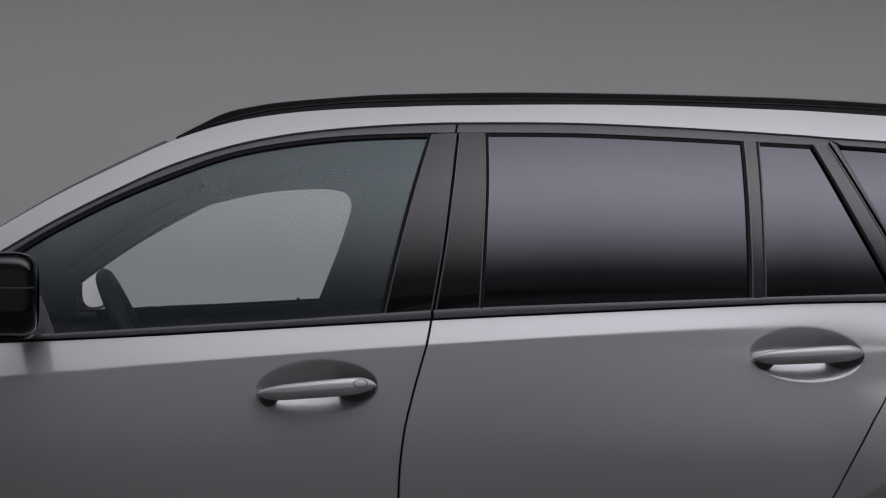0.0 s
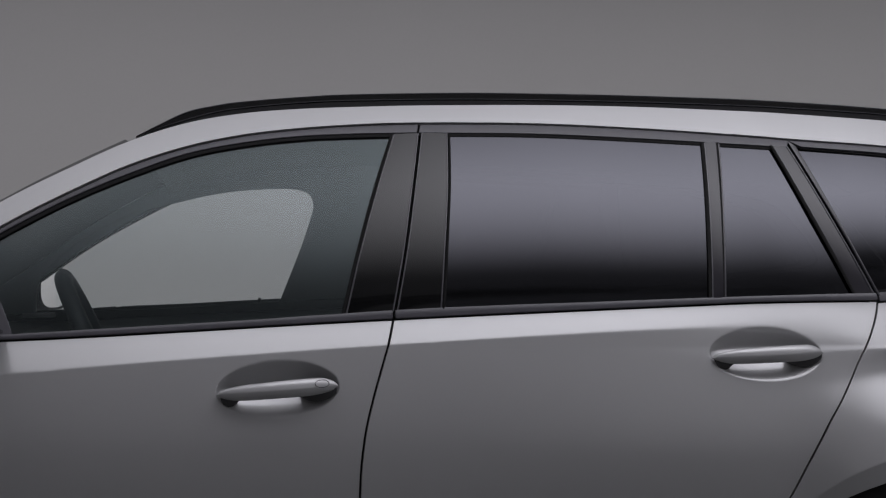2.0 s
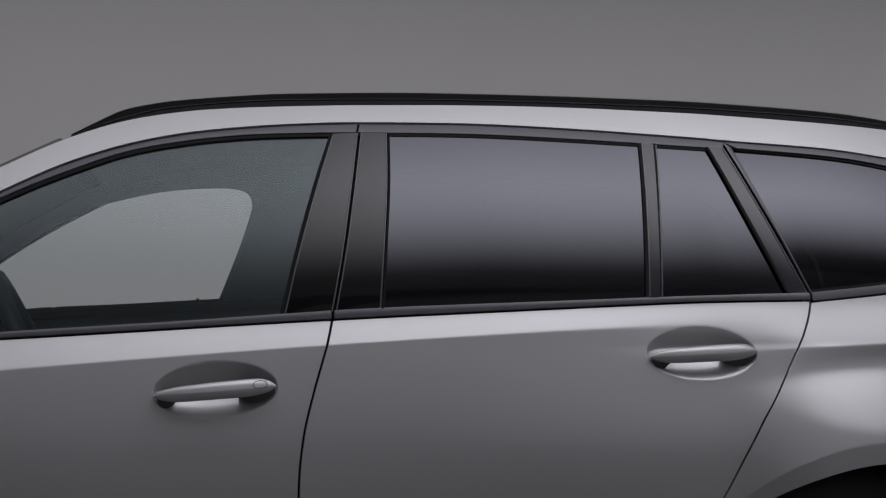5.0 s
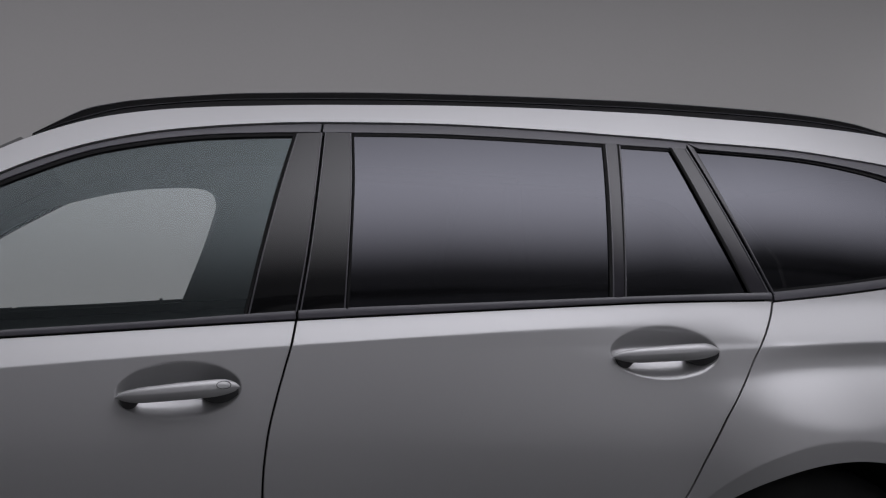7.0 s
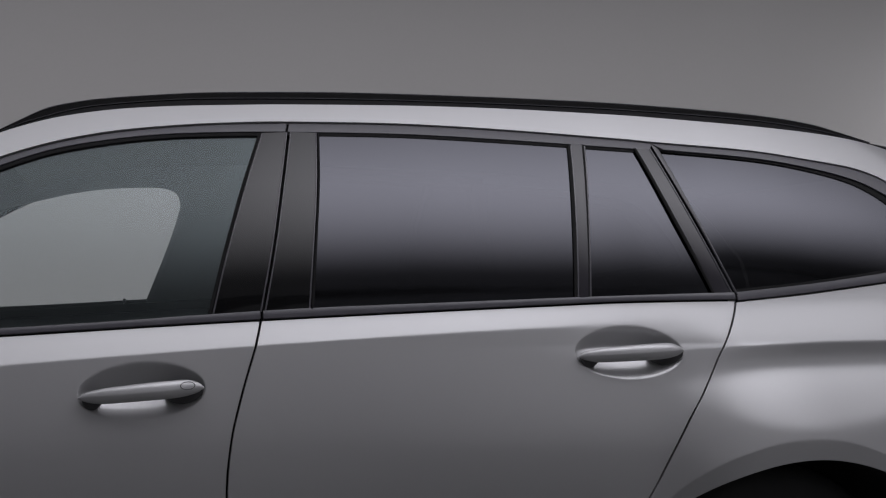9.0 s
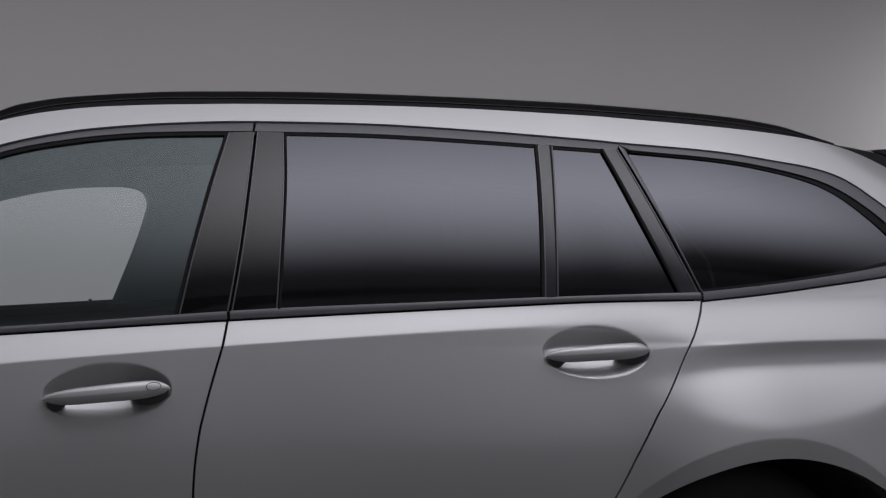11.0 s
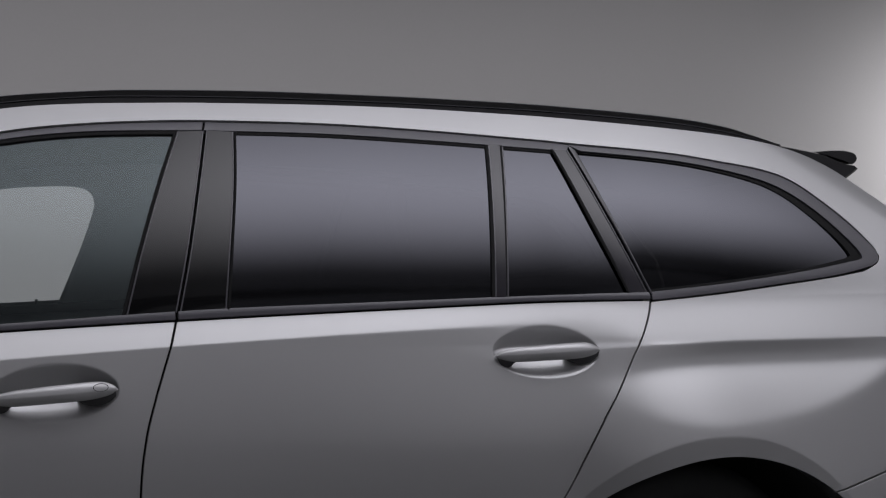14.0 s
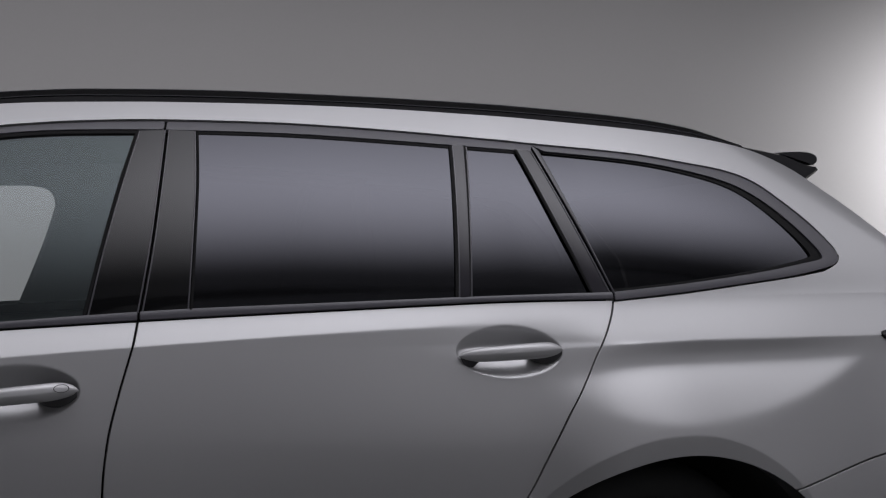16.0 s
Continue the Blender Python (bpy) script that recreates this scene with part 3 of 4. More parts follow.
def body_side(far):
    fine = 0.4 if far else 1.0
    roof_edge = [(-0.66, 1.089), (-0.557, 1.161), (-0.456, 1.226), (-0.350, 1.285), (-0.241, 1.341), (-0.127, 1.383), (-0.009, 1.407), (0.111, 1.419), (0.243, 1.426), (0.370, 1.431),
                 (0.60, 1.435), (0.845, 1.434), (1.09, 1.427), (1.20, 1.422), (1.43, 1.409), (1.58, 1.398), (1.70, 1.383), (1.80, 1.360), (1.884, 1.325), (1.948, 1.279), (2.03, 1.214), (2.144, 1.111)]
    below = shift(OUTER_TOP[:12], 0.0, 0.0015) + shift(OUTER_TOP[12:], 0.002, 0.0015) + [(1.400, 1.349), (1.538, 1.332), (1.658, 1.314), (1.733, 1.288), (1.797, 1.242), (1.857, 1.189), (1.9025, 1.135), (1.9115, 1.111)]
    strip("roof_frame", roof_edge, below, int(420 * fine), 22, PAINT, car, "grey metallic roof frame and pillars", far=far, bare="end")
    # quarter panel, below the glass and round the wheel
    def low(x):
        return np.where(x < 1.640, arch_top(x), np.maximum(bumper_seam(x) + GAP, 0.4))
    def high(x):
        return np.where(x < 1.85, quarter_top(x), np.interp(x, [1.85, 1.863, 1.881, 1.8975, 1.9075, 1.9125], [float(quarter_top(1.85)), 1.0765, 1.083, 1.0905, 1.100, 1.111]))
    x, z = panel_grid(lambda v: shut_r(v) + GAP, line([(0.3, 2.23), (0.6, 2.24), (0.95, 2.215), (1.111, 2.144)]), low, high, 0, 0, np.linspace(0, 1, int(360 * fine)), dense(int(230 * fine), 0.60, 0.80, 0.5))
    sheet("quarter_panel", x, z, PAINT, car, "flared grey metallic rear wing", far=far, bare="top")
    right_arch = lambda v: AXLE_X + 0.015 + np.sqrt(np.maximum(ARCH**2 - (v - AXLE_Z) ** 2, 0)) / OVAL
    x, z = panel_grid(right_arch, level(2.24), level(0.33), lambda v: bumper_seam(v) - GAP, int(110 * fine), int(70 * fine))
    sheet("rear_bumper", x, z, PAINT, car, "grey metallic bumper corner", far=far)
    strip("quarter_trim", QUARTER_OUT, QUARTER_IN, 220, 8, SATIN, car, "satin black surround of the rear side glass", 0.0, 0.0005, far=far)
    strip("quarter_seal", QUARTER_IN, [(1.188, 1.340), (1.392, 1.3245), (1.514, 1.307), (1.622, 1.281), (1.687, 1.251), (1.744, 1.207), (1.795, 1.158), (1.824, 1.122), (1.828, 1.108),
          (1.818, 1.105), (1.79, 1.098), (1.670, 1.077), (1.513, 1.057), (1.40, 1.045), (1.277, 1.034)], 220, 5, RUBBER, car, "black rubber seal", 0.005, 0.0, far=far)
    strip("quarter_glass", [(1.172, 1.346), (1.39, 1.325), (1.575, 1.295), (1.656, 1.274), (1.737, 1.226), (1.800, 1.163), (1.840, 1.116)], [(1.262, 1.026), (1.36, 1.035), (1.46, 1.045), (1.56, 1.057), (1.66, 1.070), (1.76, 1.086), (1.845, 1.102)], 70, 20, DARK, car, "dark privacy glass", 0.0165, flange=0.004, far=far, bow=(1.24, 0.20, 0.009))
    strip("quarter_bar", [(1.162, 1.357), (1.209, 1.211), (1.2545, 1.080), (1.275, 1.024)], [(1.177, 1.345), (1.219, 1.205), (1.2605, 1.078), (1.280, 1.024)], 30, 4, PIANO, car, "", 0.0, 0.0008, far=far)
    strip("tail_lamp", [(1.957, 0.928), (1.972, 0.936), (2.10, 0.945), (2.20, 0.945)], [(1.957, 0.925), (1.972, 0.914), (2.10, 0.88), (2.20, 0.875)], 30, 6, GLOSS, car, "dark smoked tail lamp", -0.002, 0.003, far=far)
    # black shell behind every joint
    xs = np.linspace(-0.72, 1.26, 30)
    strip("inner_shell", [(a, float(belt(a)) + 0.009) for a in xs], [(a, float(belt(a)) - 0.014) for a in xs], 60, 3, RUBBER, car, "", 0.015, flange=0.002, far=far)
    x, z = panel_grid(level(-0.82), level(1.00), level(0.30), lambda v: belt(v), 90, 40)
    sheet("inner_shell", x, z, RUBBER, car, off=0.048, flange=0.004, far=far)
    x, z = panel_grid(lambda v: shut_r(v) - 0.03, lambda v: shut_r(v) + 0.03, level(0.55), lambda v: quarter_top(v), 6, 40)
    sheet("inner_shell", x, z, RUBBER, car, off=0.016, flange=0.002, far=far)
    x, z = panel_grid(lambda v: shut_b(v) - 0.03, lambda v: shut_b(v) + 0.03, level(0.30), lambda v: belt(v), 6, 40)
    sheet("inner_shell", x, z, RUBBER, car, off=0.016, flange=0.002, far=far)
    strip("inner_shell", shift(OUTER_TOP, 0, 0.012), shift(OUTER_TOP, 0, -0.006 if far else -0.02), 120, 4, RUBBER, car, "", 0.014, far=far)
    strip("inner_shell", shift(QUARTER_OUT, 0.012, 0), shift(QUARTER_IN, 0, 0), 120, 4, RUBBER, car, "", 0.016, far=far)
    strip("pillar_post", [(0.315, 1.375), (0.262, 1.166), (0.225, 0.99)], [(0.405, 1.375), (0.372, 1.166), (0.350, 0.99)], 12, 5, RUBBER, car, "", 0.016, far=far)
    strip("pillar_post", [(1.130, 1.36), (1.175, 1.18), (1.225, 1.02)], [(1.182, 1.355), (1.224, 1.18), (1.274, 1.02)], 12, 5, RUBBER, car, "", 0.017, far=far)
    return roof_edge


side_doors(False)
side_doors(True)
roof_edge = body_side(False)
body_side(True)
pillar_line = [(-0.95, 0.905), (-0.80, 1.000)] + roof_edge[:9]
strip("pillar_lining", shift(pillar_line, 0.0, 0.003), shift(pillar_line, 0.02, -0.035), 80, 4, CABIN, car, "dark pillar lining", 0.026, far=True)


def across(name, points, rise, lean, mat, label, n=120, m=25, inset=0.0, drop=0.001):
    """A panel from roof edge to roof edge, bowed upwards by rise and forwards by lean."""
    p = spline(points, n)
    x, z = p[:, 0], p[:, 1]
    y = flank(x, z) + inset
    v, f = [], []
    for i in range(n):
        for j in range(m):
            u = -1 + 2 * j / (m - 1)
            b = 1 - abs(u) ** 2.2
            v.append((x[i] + lean * b, MID + (MID - y[i]) * u, z[i] - drop + rise * b))
    for i in range(n - 1):
        for j in range(m - 1):
            a = i * m + j
            f.append((a, a + m, a + m + 1, a + 1))
    return link(name, v, f, mat, car, label)


front_edge = [q for q in roof_edge if q[0] < -0.2]
# windscreen panel is opaque, coloured dark for the dim view through glass
across("windscreen", [(-0.95, 0.90)] + front_edge, 0.045, -0.05, SCREEN, "raked windscreen built as an opaque dark panel", 50, inset=0.006)
across("roof", roof_edge[4:18], 0.045, 0.0, PAINT, "grey metallic roof panel", inset=0.004)
across("tailgate", roof_edge[18:] + [(2.22, 0.95), (2.25, 0.72), (2.25, 0.33)], 0.02, 0.08, PAINT, "grey metallic tailgate", inset=0.035, drop=0.016)
across("headliner", [(x, z - 0.035) for x, z in roof_edge[4:18]], 0.03, 0.0, CABIN, "dark roof lining", 60, inset=0.06)


def front_body():
    """Wings, bonnet and nose, which carry on the doors' lines."""
    ax = AXLE_X - 2.78
    edge = [(-0.806, 0.934), (-1.1, 0.925), (-1.5, 0.895), (-1.85, 0.845), (-2.08, 0.78)]
    rim = line(edge)

    def low(x):
        return np.maximum(0.30, AXLE_Z + np.sqrt(np.maximum(0.36**2 - (x - ax) ** 2, 0)) - np.where(abs(x - ax) < 0.36, 0, 0.03))
    for far in (False, True):
        x, z = panel_grid(level(-2.08), level(-0.806), low, rim, 120, 40)
        sheet("front_wing", x, z, PAINT, car, "grey metallic front wing", far=far)
    across("bonnet", edge, 0.05, 0.0, PAINT, "grey metallic bonnet", 40, inset=0.002)
    across("nose", [(-2.08, 0.78), (-2.16, 0.62), (-2.16, 0.30)], 0.0, -0.16, PAINT, "grey metallic nose", 30, inset=0.0)


front_body()


# roof rails
def roof_rail(far):
    top = [(-0.230, 1.357), (-0.187, 1.380), (-0.128, 1.409), (-0.069, 1.424), (-0.009, 1.434), (0.111, 1.447), (0.232, 1.456), (0.480, 1.464), (0.744, 1.464), (0.95, 1.461), (1.153, 1.456), (1.449, 1.442), (1.605, 1.426), (1.685, 1.409), (1.775, 1.386)]
    low = [(-0.226, 1.353), (-0.180, 1.372), (-0.117, 1.392), (-0.060, 1.409), (-0.004, 1.420), (0.111, 1.434), (0.232, 1.442), (0.480, 1.449), (0.744, 1.449), (0.95, 1.446), (1.153, 1.441), (1.449, 1.428), (1.605, 1.413), (1.685, 1.400), (1.772, 1.383)]
    n = 150
    p, q = spline(top, n), spline(low, n)
    sec = [(-0.016, 0.0), (-0.016, 0.75), (-0.012, 0.95), (-0.004, 1.0), (0.008, 1.0), (0.016, 0.9), (0.018, 0.0)]
    base = [(-0.016, -0.9), (-0.0185, -0.10), (-0.015, 0.0), (0.012, 0.02), (0.012, -0.9)]
    def sweep(name, s, mat, parent, label, depth):
        v, f, k = [], [], len(s)
        for i in range(n):
            y0 = SIDE + 0.346 - 0.03 * float(step(0.35, 1.25, p[i, 0])) + 0.012 * float(step(1.3, 1.75, p[i, 0])) - 0.02 * float(step(0.3, -0.2, p[i, 0]))
            h = p[i, 1] - q[i, 1]
            for dy, t in s:
                z = q[i, 1] + h * t if t >= 0 else q[i, 1] + depth * t * min(1.0, 0.12 + min(i, n - 1 - i) / 14)
                y = y0 + dy
                v.append((p[i, 0], 2 * MID - y if far else y, z))
        for i in range(n - 1):
            for j in range(k):
                a, b = i * k + j, i * k + (j + 1) % k
                f.append((a, b, b + k, a + k) if far else (a, a + k, b + k, b))
        f.append(tuple(range(k)))
        f.append(tuple((n - 1) * k + j for j in range(k))[::-1])
        ob = link(name, v, f, mat, parent, label)
        bm = bmesh.new()
        bm.from_mesh(ob.data)
        bmesh.ops.recalc_face_normals(bm, faces=bm.faces)
        bm.to_mesh(ob.data)
        bm.free()
        ob.data.set_sharp_from_angle(angle=radians(50))
        return ob
    rail = sweep("roof_rail", sec, GLOSS, car, "gloss black roof rail", 0.0)
    # two fine lighter strips imitate highlights on the rail's edge and seam
    sweep("rail_edge_glint", [(-0.0128, 0.93), (-0.0128, 1.02), (-0.0095, 1.04), (-0.0095, 0.95)], EDGE, rail, "fine lighter strip imitating the upper edge's highlight", 0.0)
    sweep("rail_seam_glint", [(-0.0192, 0.0), (-0.0192, 0.09), (-0.0150, 0.09), (-0.0150, 0.0)], EDGE, rail, "fine lighter strip imitating the highlight of the seam above the rail base", 0.0)
    sweep("rail_foot", base, SPOILER, rail, "black rail base strip", 0.030)


roof_rail(False)
roof_rail(True)


# rear spoiler
def spoiler():
    sec = [(1.765, 1.388), (1.84, 1.378), (1.906, 1.368), (1.95, 1.352), (1.985, 1.342), (2.012, 1.340), (2.016, 1.334), (2.004, 1.324), (1.976, 1.306), (1.94, 1.318), (1.86, 1.352)]
    lip = [(1.895, 1.371), (1.93, 1.378), (1.972, 1.380), (2.002, 1.375), (2.013, 1.362), (2.008, 1.350), (1.996, 1.345), (1.975, 1.351), (1.94, 1.360)]
    ys = [0.335, 0.345, 0.40, 0.55, 0.75, MID - SIDE]
    def loft(name, s, mat, parent, label, start):
        yy = [SIDE + y + start for y in ys[:-1]] + [MID]
        yy = yy + [2 * MID - y for y in yy[-2::-1]]
        k = len(s)
        cxm, czm = np.mean([a for a, _ in s]), np.mean([b for _, b in s])
        v, f = [], []
        for i, y in enumerate(yy):
            g = 0.86 if i in (0, len(yy) - 1) else 1.0
            lift = 0.03 * (1 - ((y - MID) / (MID - yy[0])) ** 2)
            v += [(cxm + (a - cxm) * g + lift + (0.018 if name == "spoiler_lip" else 0.010), y, czm + (b - czm) * g + lift * 0.7) for a, b in s]
        for i in range(len(yy) - 1):
            for j in range(k):
                a, b = i * k + j, i * k + (j + 1) % k
                f.append((a, b, b + k, a + k))
        f += [tuple(range(k))[::-1], tuple((len(yy) - 1) * k + j for j in range(k))]
        ob = link(name, v, f, mat, parent, label)
        bm = bmesh.new()
        bm.from_mesh(ob.data)
        bmesh.ops.recalc_face_normals(bm, faces=bm.faces)
        bm.to_mesh(ob.data)
        bm.free()
        ob.data.set_sharp_from_angle(angle=radians(40))
        return ob
    sp = loft("roof_spoiler", sec, SPOILER, car, "gloss black roof spoiler", 0.0)
    loft("spoiler_lip", [tuple(p) for p in spline(lip + lip[:1], 37)[:-1]], SPOILER, sp, "raised gloss black lip", 0.012)


spoiler()


def lathe(name, profile, centre, mat, parent, label="", n=64):
    """A ring about the y axis from (radius, y) pairs."""
    v, f, k = [], [], len(profile)
    for i in range(n):
        a = 2 * math.pi * i / n
        v += [(r * math.cos(a), y, r * math.sin(a)) for r, y in profile]
    for i in range(n):
        for j in range(k - 1):
            a, b = i * k + j, ((i + 1) % n) * k + j
            f.append((a, b, b + 1, a + 1))
    ob = link(name, v, f, mat, parent, label)
    ob.location = centre
    return ob


def wheel(x, far):
    s = -1 if far else 1
    y = 2 * MID - (SIDE + 0.035) if far else SIDE + 0.035
    tyre = lathe("wheel", [(0.245, 0.01 * s), (0.262, 0.0), (0.30, 0.002 * s), (0.322, 0.018 * s), (0.330, 0.05 * s), (0.332, 0.14 * s), (0.330, 0.23 * s), (0.31, 0.27 * s), (0.25, 0.275 * s)], (x, y, 0.332), TYRE, car, "black tyre on a dark alloy rim")
    rim = lathe("rim", [(0.250, 0.0), (0.252, 0.02 * s), (0.235, 0.03 * s), (0.225, 0.16 * s), (0.06, 0.17 * s), (0.0, 0.17 * s)], (0, 0, 0), ALLOY, tyre, "dark alloy rim")
    for k in range(10):
        a = 2 * math.pi * k / 10
        bm = bmesh.new()
        bmesh.ops.create_cube(bm, size=1, matrix=Matrix.Rotation(a, 4, "Y") @ Matrix.Translation((0.14, 0.035 * s, 0)) @ Matrix.Diagonal((0.20, 0.03, 0.03, 1)))
        bmesh.ops.bevel(bm, geom=bm.edges[:], offset=0.006, segments=2, affect="EDGES")
        part("spoke", bm, ALLOY, tyre)


for far in (False, True):
    wheel(AXLE_X, far)
    wheel(AXLE_X - 2.78, far)
    s = -1 if far else 1
    y0 = 2 * MID - (SIDE + 0.012) if far else SIDE + 0.012
    v, f = [], []
    for i in range(33):
        a = math.pi * i / 32
        r = ARCH + 0.012
        v += [(AXLE_X + 0.015 + r / OVAL * math.cos(a), y0, AXLE_Z + r * math.sin(a)), (AXLE_X + 0.015 + r / OVAL * math.cos(a), y0 + 0.36 * s, AXLE_Z + r * math.sin(a))]
    v += [(AXLE_X, y0 + 0.36 * s, AXLE_Z)]
    f = [(2 * i, 2 * i + 1, 2 * i + 3, 2 * i + 2) for i in range(32)] + [(2 * i + 1, 66, 2 * i + 3) for i in range(32)]
    link("arch_liner", v, f, LINER, car, "black wheel arch liner")


# door mirrors
def door_mirror(far):
    """A rounded housing on a foot, its face turned to the driver."""
    turn = radians(26 if far else 18)
    cx, cy, cz, a, b, c = (-0.680, 2.215, 1.018, 0.05, 0.10, 0.074) if far else (-0.470, 2.130, 1.040, 0.06, 0.080, 0.068)

    def place(x, y, z):
        u, w = x * math.cos(turn) - y * math.sin(turn), x * math.sin(turn) + y * math.cos(turn)
        yy = cy + w
        return (cx + u, 2 * MID - yy if far else yy, cz + z)

    def e(w, q):
        return math.copysign(abs(w) ** q, w)
    n, m = 24, 40
    v, f = [], []
    for i in range(n + 1):
        t = -math.pi / 2 + math.pi * i / n
        for j in range(m):
            p = 2 * math.pi * j / m
            x = a * e(math.cos(t), 0.42) * e(math.cos(p), 0.5)
            y = b * e(math.cos(t), 0.42) * e(math.sin(p), 0.5)
            z = c * e(math.sin(t), 0.5)
            v.append(place(min(x, a * 0.90), y, z - 0.006 * (x / a) ** 2 + 0.05 * x * (z > 0)))
    for i in range(n):
        for j in range(m):
            q = (i * m + j, i * m + (j + 1) % m, (i + 1) * m + (j + 1) % m, (i + 1) * m + j)
            f.append(q[::-1] if far else q)
    shell = link("door_mirror", v, f, GLOSS, car, "gloss black door mirror housing")
    # seam that splits the cap from the lower shell
    v, f = [], []
    for j in range(m):
        p = 2 * math.pi * j / m
        for g, dz in ((1.004, -0.0012), (1.008, 0.0), (1.004, 0.0012)):
            v.append(place(min(g * a * e(math.cos(p), 0.5), a * 0.80), g * b * e(math.sin(p), 0.5), 0.010 + dz))
    f = [(3 * j + k, 3 * ((j + 1) % m) + k, 3 * ((j + 1) % m) + k + 1, 3 * j + k + 1) for j in range(m) for k in range(2)]
    link("housing_seam", v, f, SATIN, shell, "fine seam round the housing")
    bm = bmesh.new()
    y = cy + 0.15
    bmesh.ops.create_cube(bm, size=1, matrix=Matrix.Translation((cx + (0.03 if far else 0.0), 2 * MID - y if far else y, 0.936 if far else 0.965)) @ Matrix.Diagonal((0.10 if far else 0.05, 0.22, 0.014, 1)))
    bmesh.ops.bevel(bm, geom=bm.edges[:], offset=0.004, segments=3, affect="EDGES")
    part("mirror_foot", bm, PAINT if far else GLOSS, shell, "slim mirror foot")
    g = []
    for k in range(32):
        w = 2 * math.pi * k / 32
        g.append(place(a * 0.90 + 0.002, (0.072 if far else 0.062) * e(math.cos(w), 0.7), -0.003 + c * 0.84 * e(math.sin(w), 0.75)))
    link("mirror_face", g, [tuple(range(32)) if far else tuple(range(32))[::-1]], MIRROR, shell, "silvered mirror face", smooth=False)
    return shell


door_mirror(False)
door_mirror(True)


# ---------------------------------------------------------------- cabin
def cabin_lining():
    """Dark lining of the far door with its window opening."""
    hole = [(-0.668, 0.903), (-0.642, 1.050), (-0.550, 1.139), (-0.464, 1.193), (-0.372, 1.243), (-0.282, 1.267), (-0.190, 1.291), (-0.104, 1.310), (-0.017, 1.322), (0.088, 1.328), (0.148, 1.326), (0.184, 1.313), (0.198, 1.285), (0.195, 1.254), (0.162, 1.145), (0.094, 0.965)]
    rim = [(-0.94, 0.895), (-0.75, 1.024), (-0.585, 1.136), (-0.49, 1.199), (-0.40, 1.250), (-0.31, 1.298), (-0.21, 1.346), (-0.11, 1.380), (-0.017, 1.398), (0.10, 1.411), (0.22, 1.415), (0.40, 1.415), (0.45, 1.38), (0.45, 1.27), (0.45, 1.14), (0.45, 0.85)]
    n = 120
    a, b = spline(hole, n), spline(rim, n)

    def wall_y(p, inn):
        return 2 * MID - float(flank(np.array(p[0]), np.array(p[1]))) - inn
    v = []
    for p, q in zip(a, b):
        w = p * 0.95 + q * 0.05
        v += [(p[0], wall_y(p, 0.012), p[1]), (p[0], wall_y(p, 0.03), p[1]), (w[0], wall_y(w, 0.036), w[1]), (q[0], wall_y(q, 0.04), q[1])]
    f = [(4 * i + j, 4 * i + j + 1, 4 * i + j + 5, 4 * i + j + 4) for i in range(n - 1) for j in range(3)]
    link("window_lining", v, f, CABIN, car, "dark window surround lining")
    y = SIDE + 1.735
    # sill of that door, sloping up gently to the rear
    v = []
    for x in np.linspace(-1.0, 2.0, 24):
        z = 0.933 + 0.042 * (x + 0.199)
        v += [(x, y + 0.04, z - 0.004), (x, y + 0.01, z), (x, y - 0.03, z - 0.006), (x, y - 0.06, z - 0.05), (x, y - 0.04, 0.6)]
    f = [(5 * i + j, 5 * i + j + 1, 5 * i + j + 6, 5 * i + j + 5) for i in range(23) for j in range(4)]
    link("door_card", v, f, CABIN, car, "dark padded door card")
    bm = bmesh.new()
    bmesh.ops.create_cone(bm, segments=12, radius1=0.0062, radius2=0.0050, depth=0.036, cap_ends=True, matrix=Matrix.Translation((0.033, y - 0.004, 0.968)))
    part("lock_pin", bm, RUBBER, car, "small black lock pin")


cabin_lining()


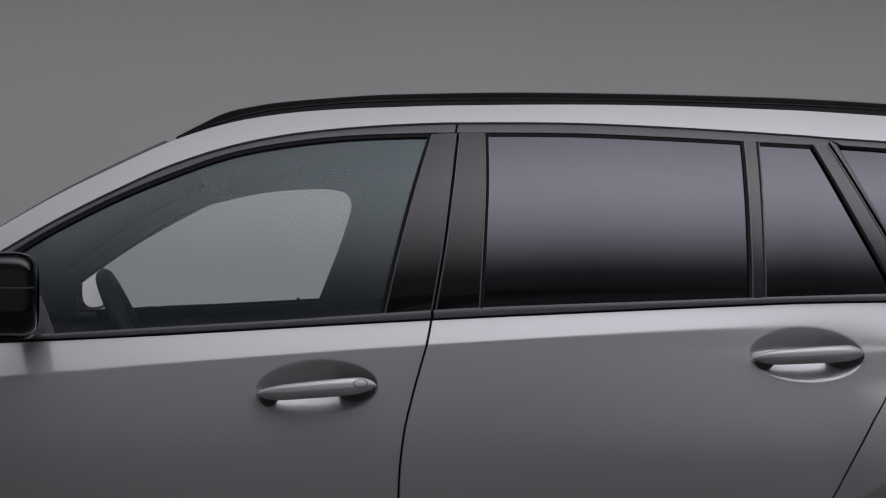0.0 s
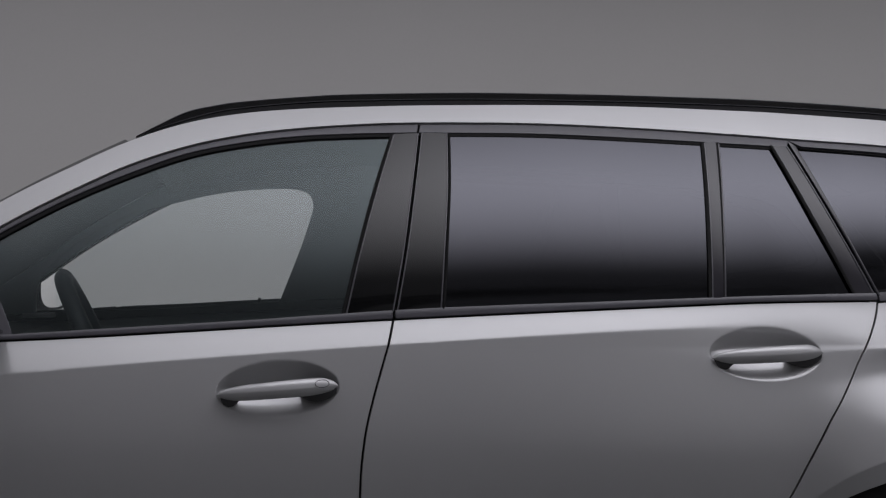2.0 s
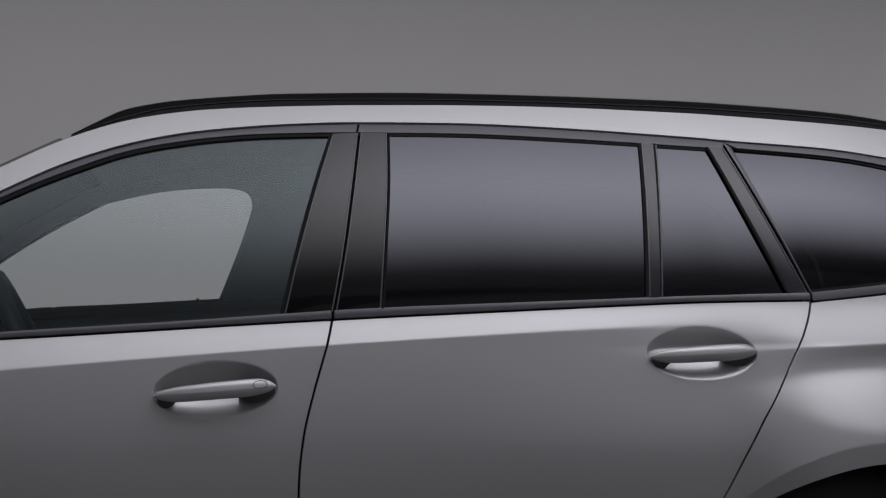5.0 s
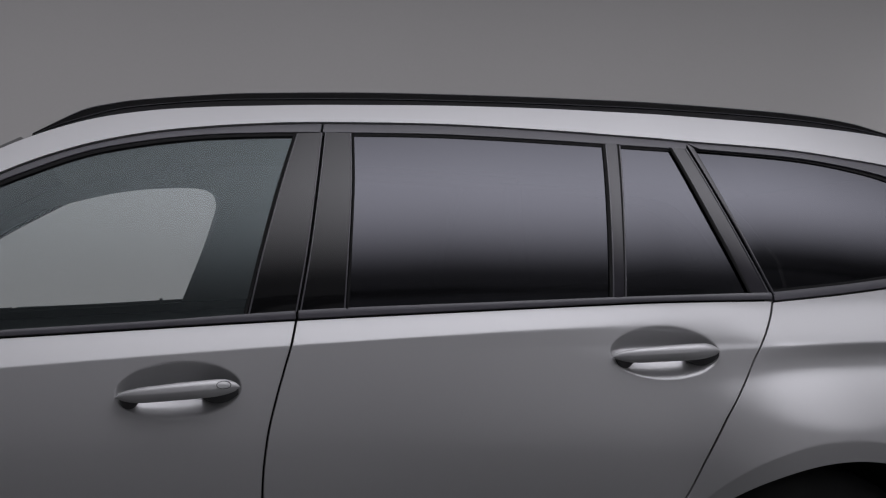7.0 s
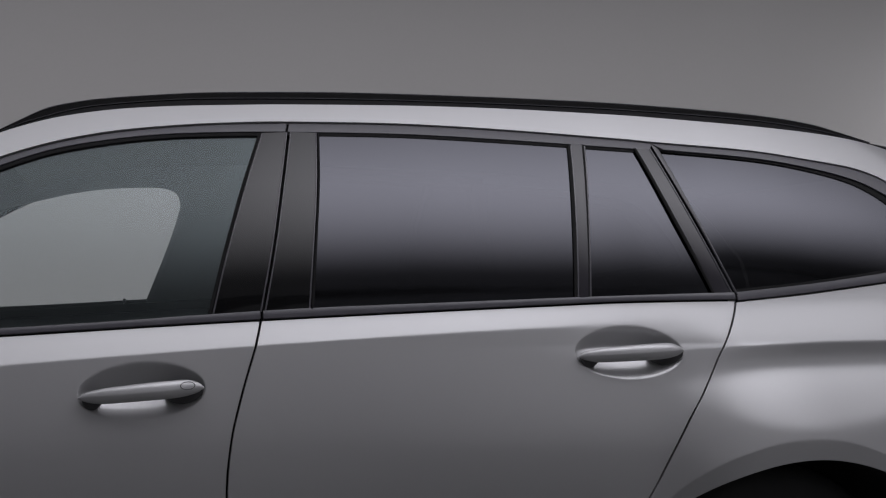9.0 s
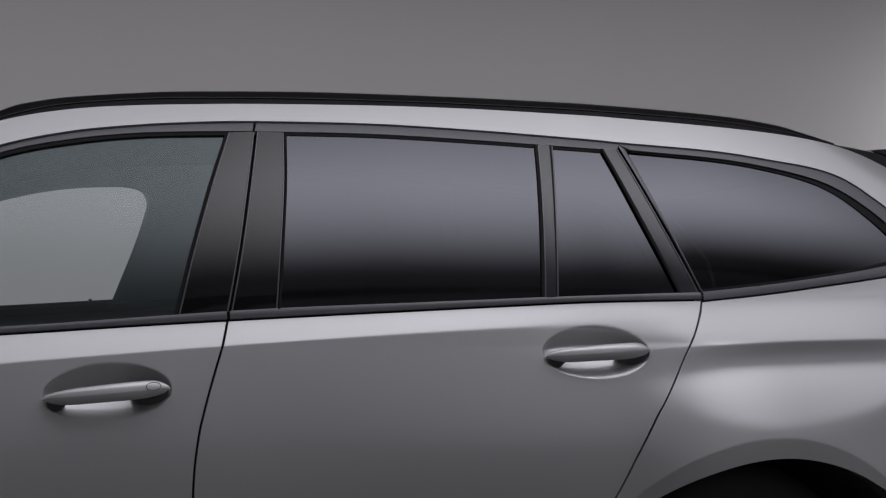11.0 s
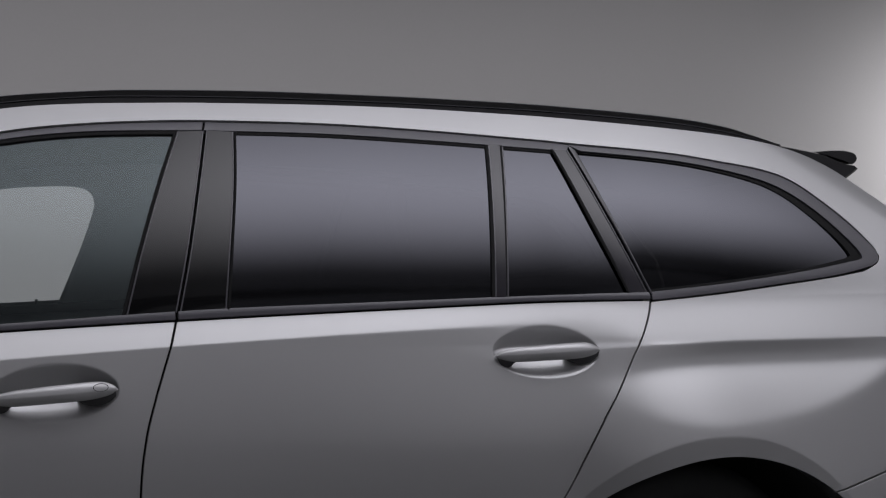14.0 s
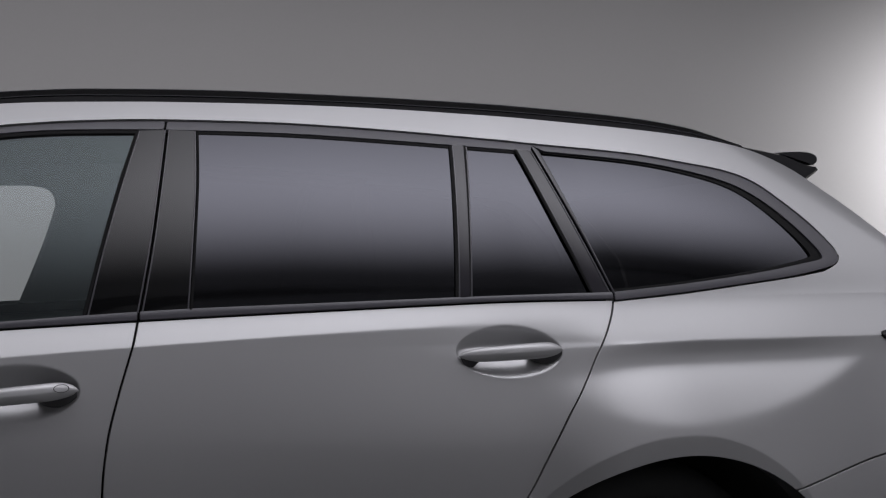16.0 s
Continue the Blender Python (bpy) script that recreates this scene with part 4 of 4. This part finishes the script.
def steering_wheel():
    """The rim with its hub and spokes, tipped towards the driver."""
    m = Matrix.Translation((-0.322, SIDE + 0.45, 0.905)) @ Matrix.Rotation(radians(4.5), 4, "Z") @ Matrix.Rotation(radians(65), 4, "Y")
    bm = bmesh.new()
    nu, nv, r0, r1 = 64, 16, 0.172, 0.0195
    ring = [[bm.verts.new(m @ Vector(((r0 + r1 * math.cos(b)) * math.cos(a), (r0 + r1 * math.cos(b)) * math.sin(a), r1 * 0.95 * math.sin(b)))) for b in np.linspace(0, 2 * math.pi, nv, endpoint=False)] for a in np.linspace(0, 2 * math.pi, nu, endpoint=False)]
    for i in range(nu):
        for j in range(nv):
            bm.faces.new((ring[i][j], ring[(i + 1) % nu][j], ring[(i + 1) % nu][(j + 1) % nv], ring[i][(j + 1) % nv]))
    rim = part("steering_wheel", bm, LEATHER, car, "dark leather steering wheel")
    bm = bmesh.new()
    bmesh.ops.create_uvsphere(bm, u_segments=20, v_segments=12, radius=1, matrix=m @ Matrix.Translation((0, 0, -0.02)) @ Matrix.Diagonal((0.075, 0.075, 0.03, 1)))
    part("hub", bm, LEATHER, rim)
    for a in (0, 180, 270):
        bm = bmesh.new()
        bmesh.ops.create_cube(bm, size=1, matrix=m @ Matrix.Rotation(radians(a + 90), 4, "Z") @ Matrix.Translation((0.115, 0, -0.008)) @ Matrix.Diagonal((0.11, 0.03, 0.014, 1)))
        part("spoke", bm, LEATHER, rim)


steering_wheel()


def dashboard():
    v, sec = [], [(-0.55, 0.70), (-0.56, 0.86), (-0.62, 0.905), (-0.75, 0.918), (-1.0, 0.90), (-1.0, 0.6)]
    ys = np.linspace(SIDE + 0.10, 2 * MID - SIDE - 0.10, 10)
    for y in ys:
        v += [(x, y, z) for x, z in sec]
    k = len(sec)
    f = [(i * k + j, i * k + j + 1, (i + 1) * k + j + 1, (i + 1) * k + j) for i in range(9) for j in range(k - 1)]
    f += [tuple(range(k)), tuple(9 * k + j for j in range(k))[::-1]]
    link("dashboard", v, f, CABIN, car, "dark soft dashboard", smooth=False)
    # near door card
    v = []
    for x in np.linspace(-0.78, 0.9, 30):
        z = float(trim_top(np.array(x))) - 0.008
        y = float(flank(np.array(x), np.array(z))) + 0.018
        v += [(x, y, z), (x, y + 0.03, z - 0.002), (x, y + 0.07, z - 0.06), (x, y + 0.06, 0.5)]
    f = [(4 * i + j, 4 * i + j + 1, 4 * i + j + 5, 4 * i + j + 4) for i in range(29) for j in range(3)]
    link("door_card", v, f, CABIN, car, "dark padded door card")
    bm = bmesh.new()
    bmesh.ops.create_cube(bm, size=1, matrix=Matrix.Translation((0.55, MID, 0.28)) @ Matrix.Diagonal((3.2, 1.66, 0.1, 1)))
    part("floor_pan", bm, CABIN, car, "dark underbody", smooth=False)


dashboard()
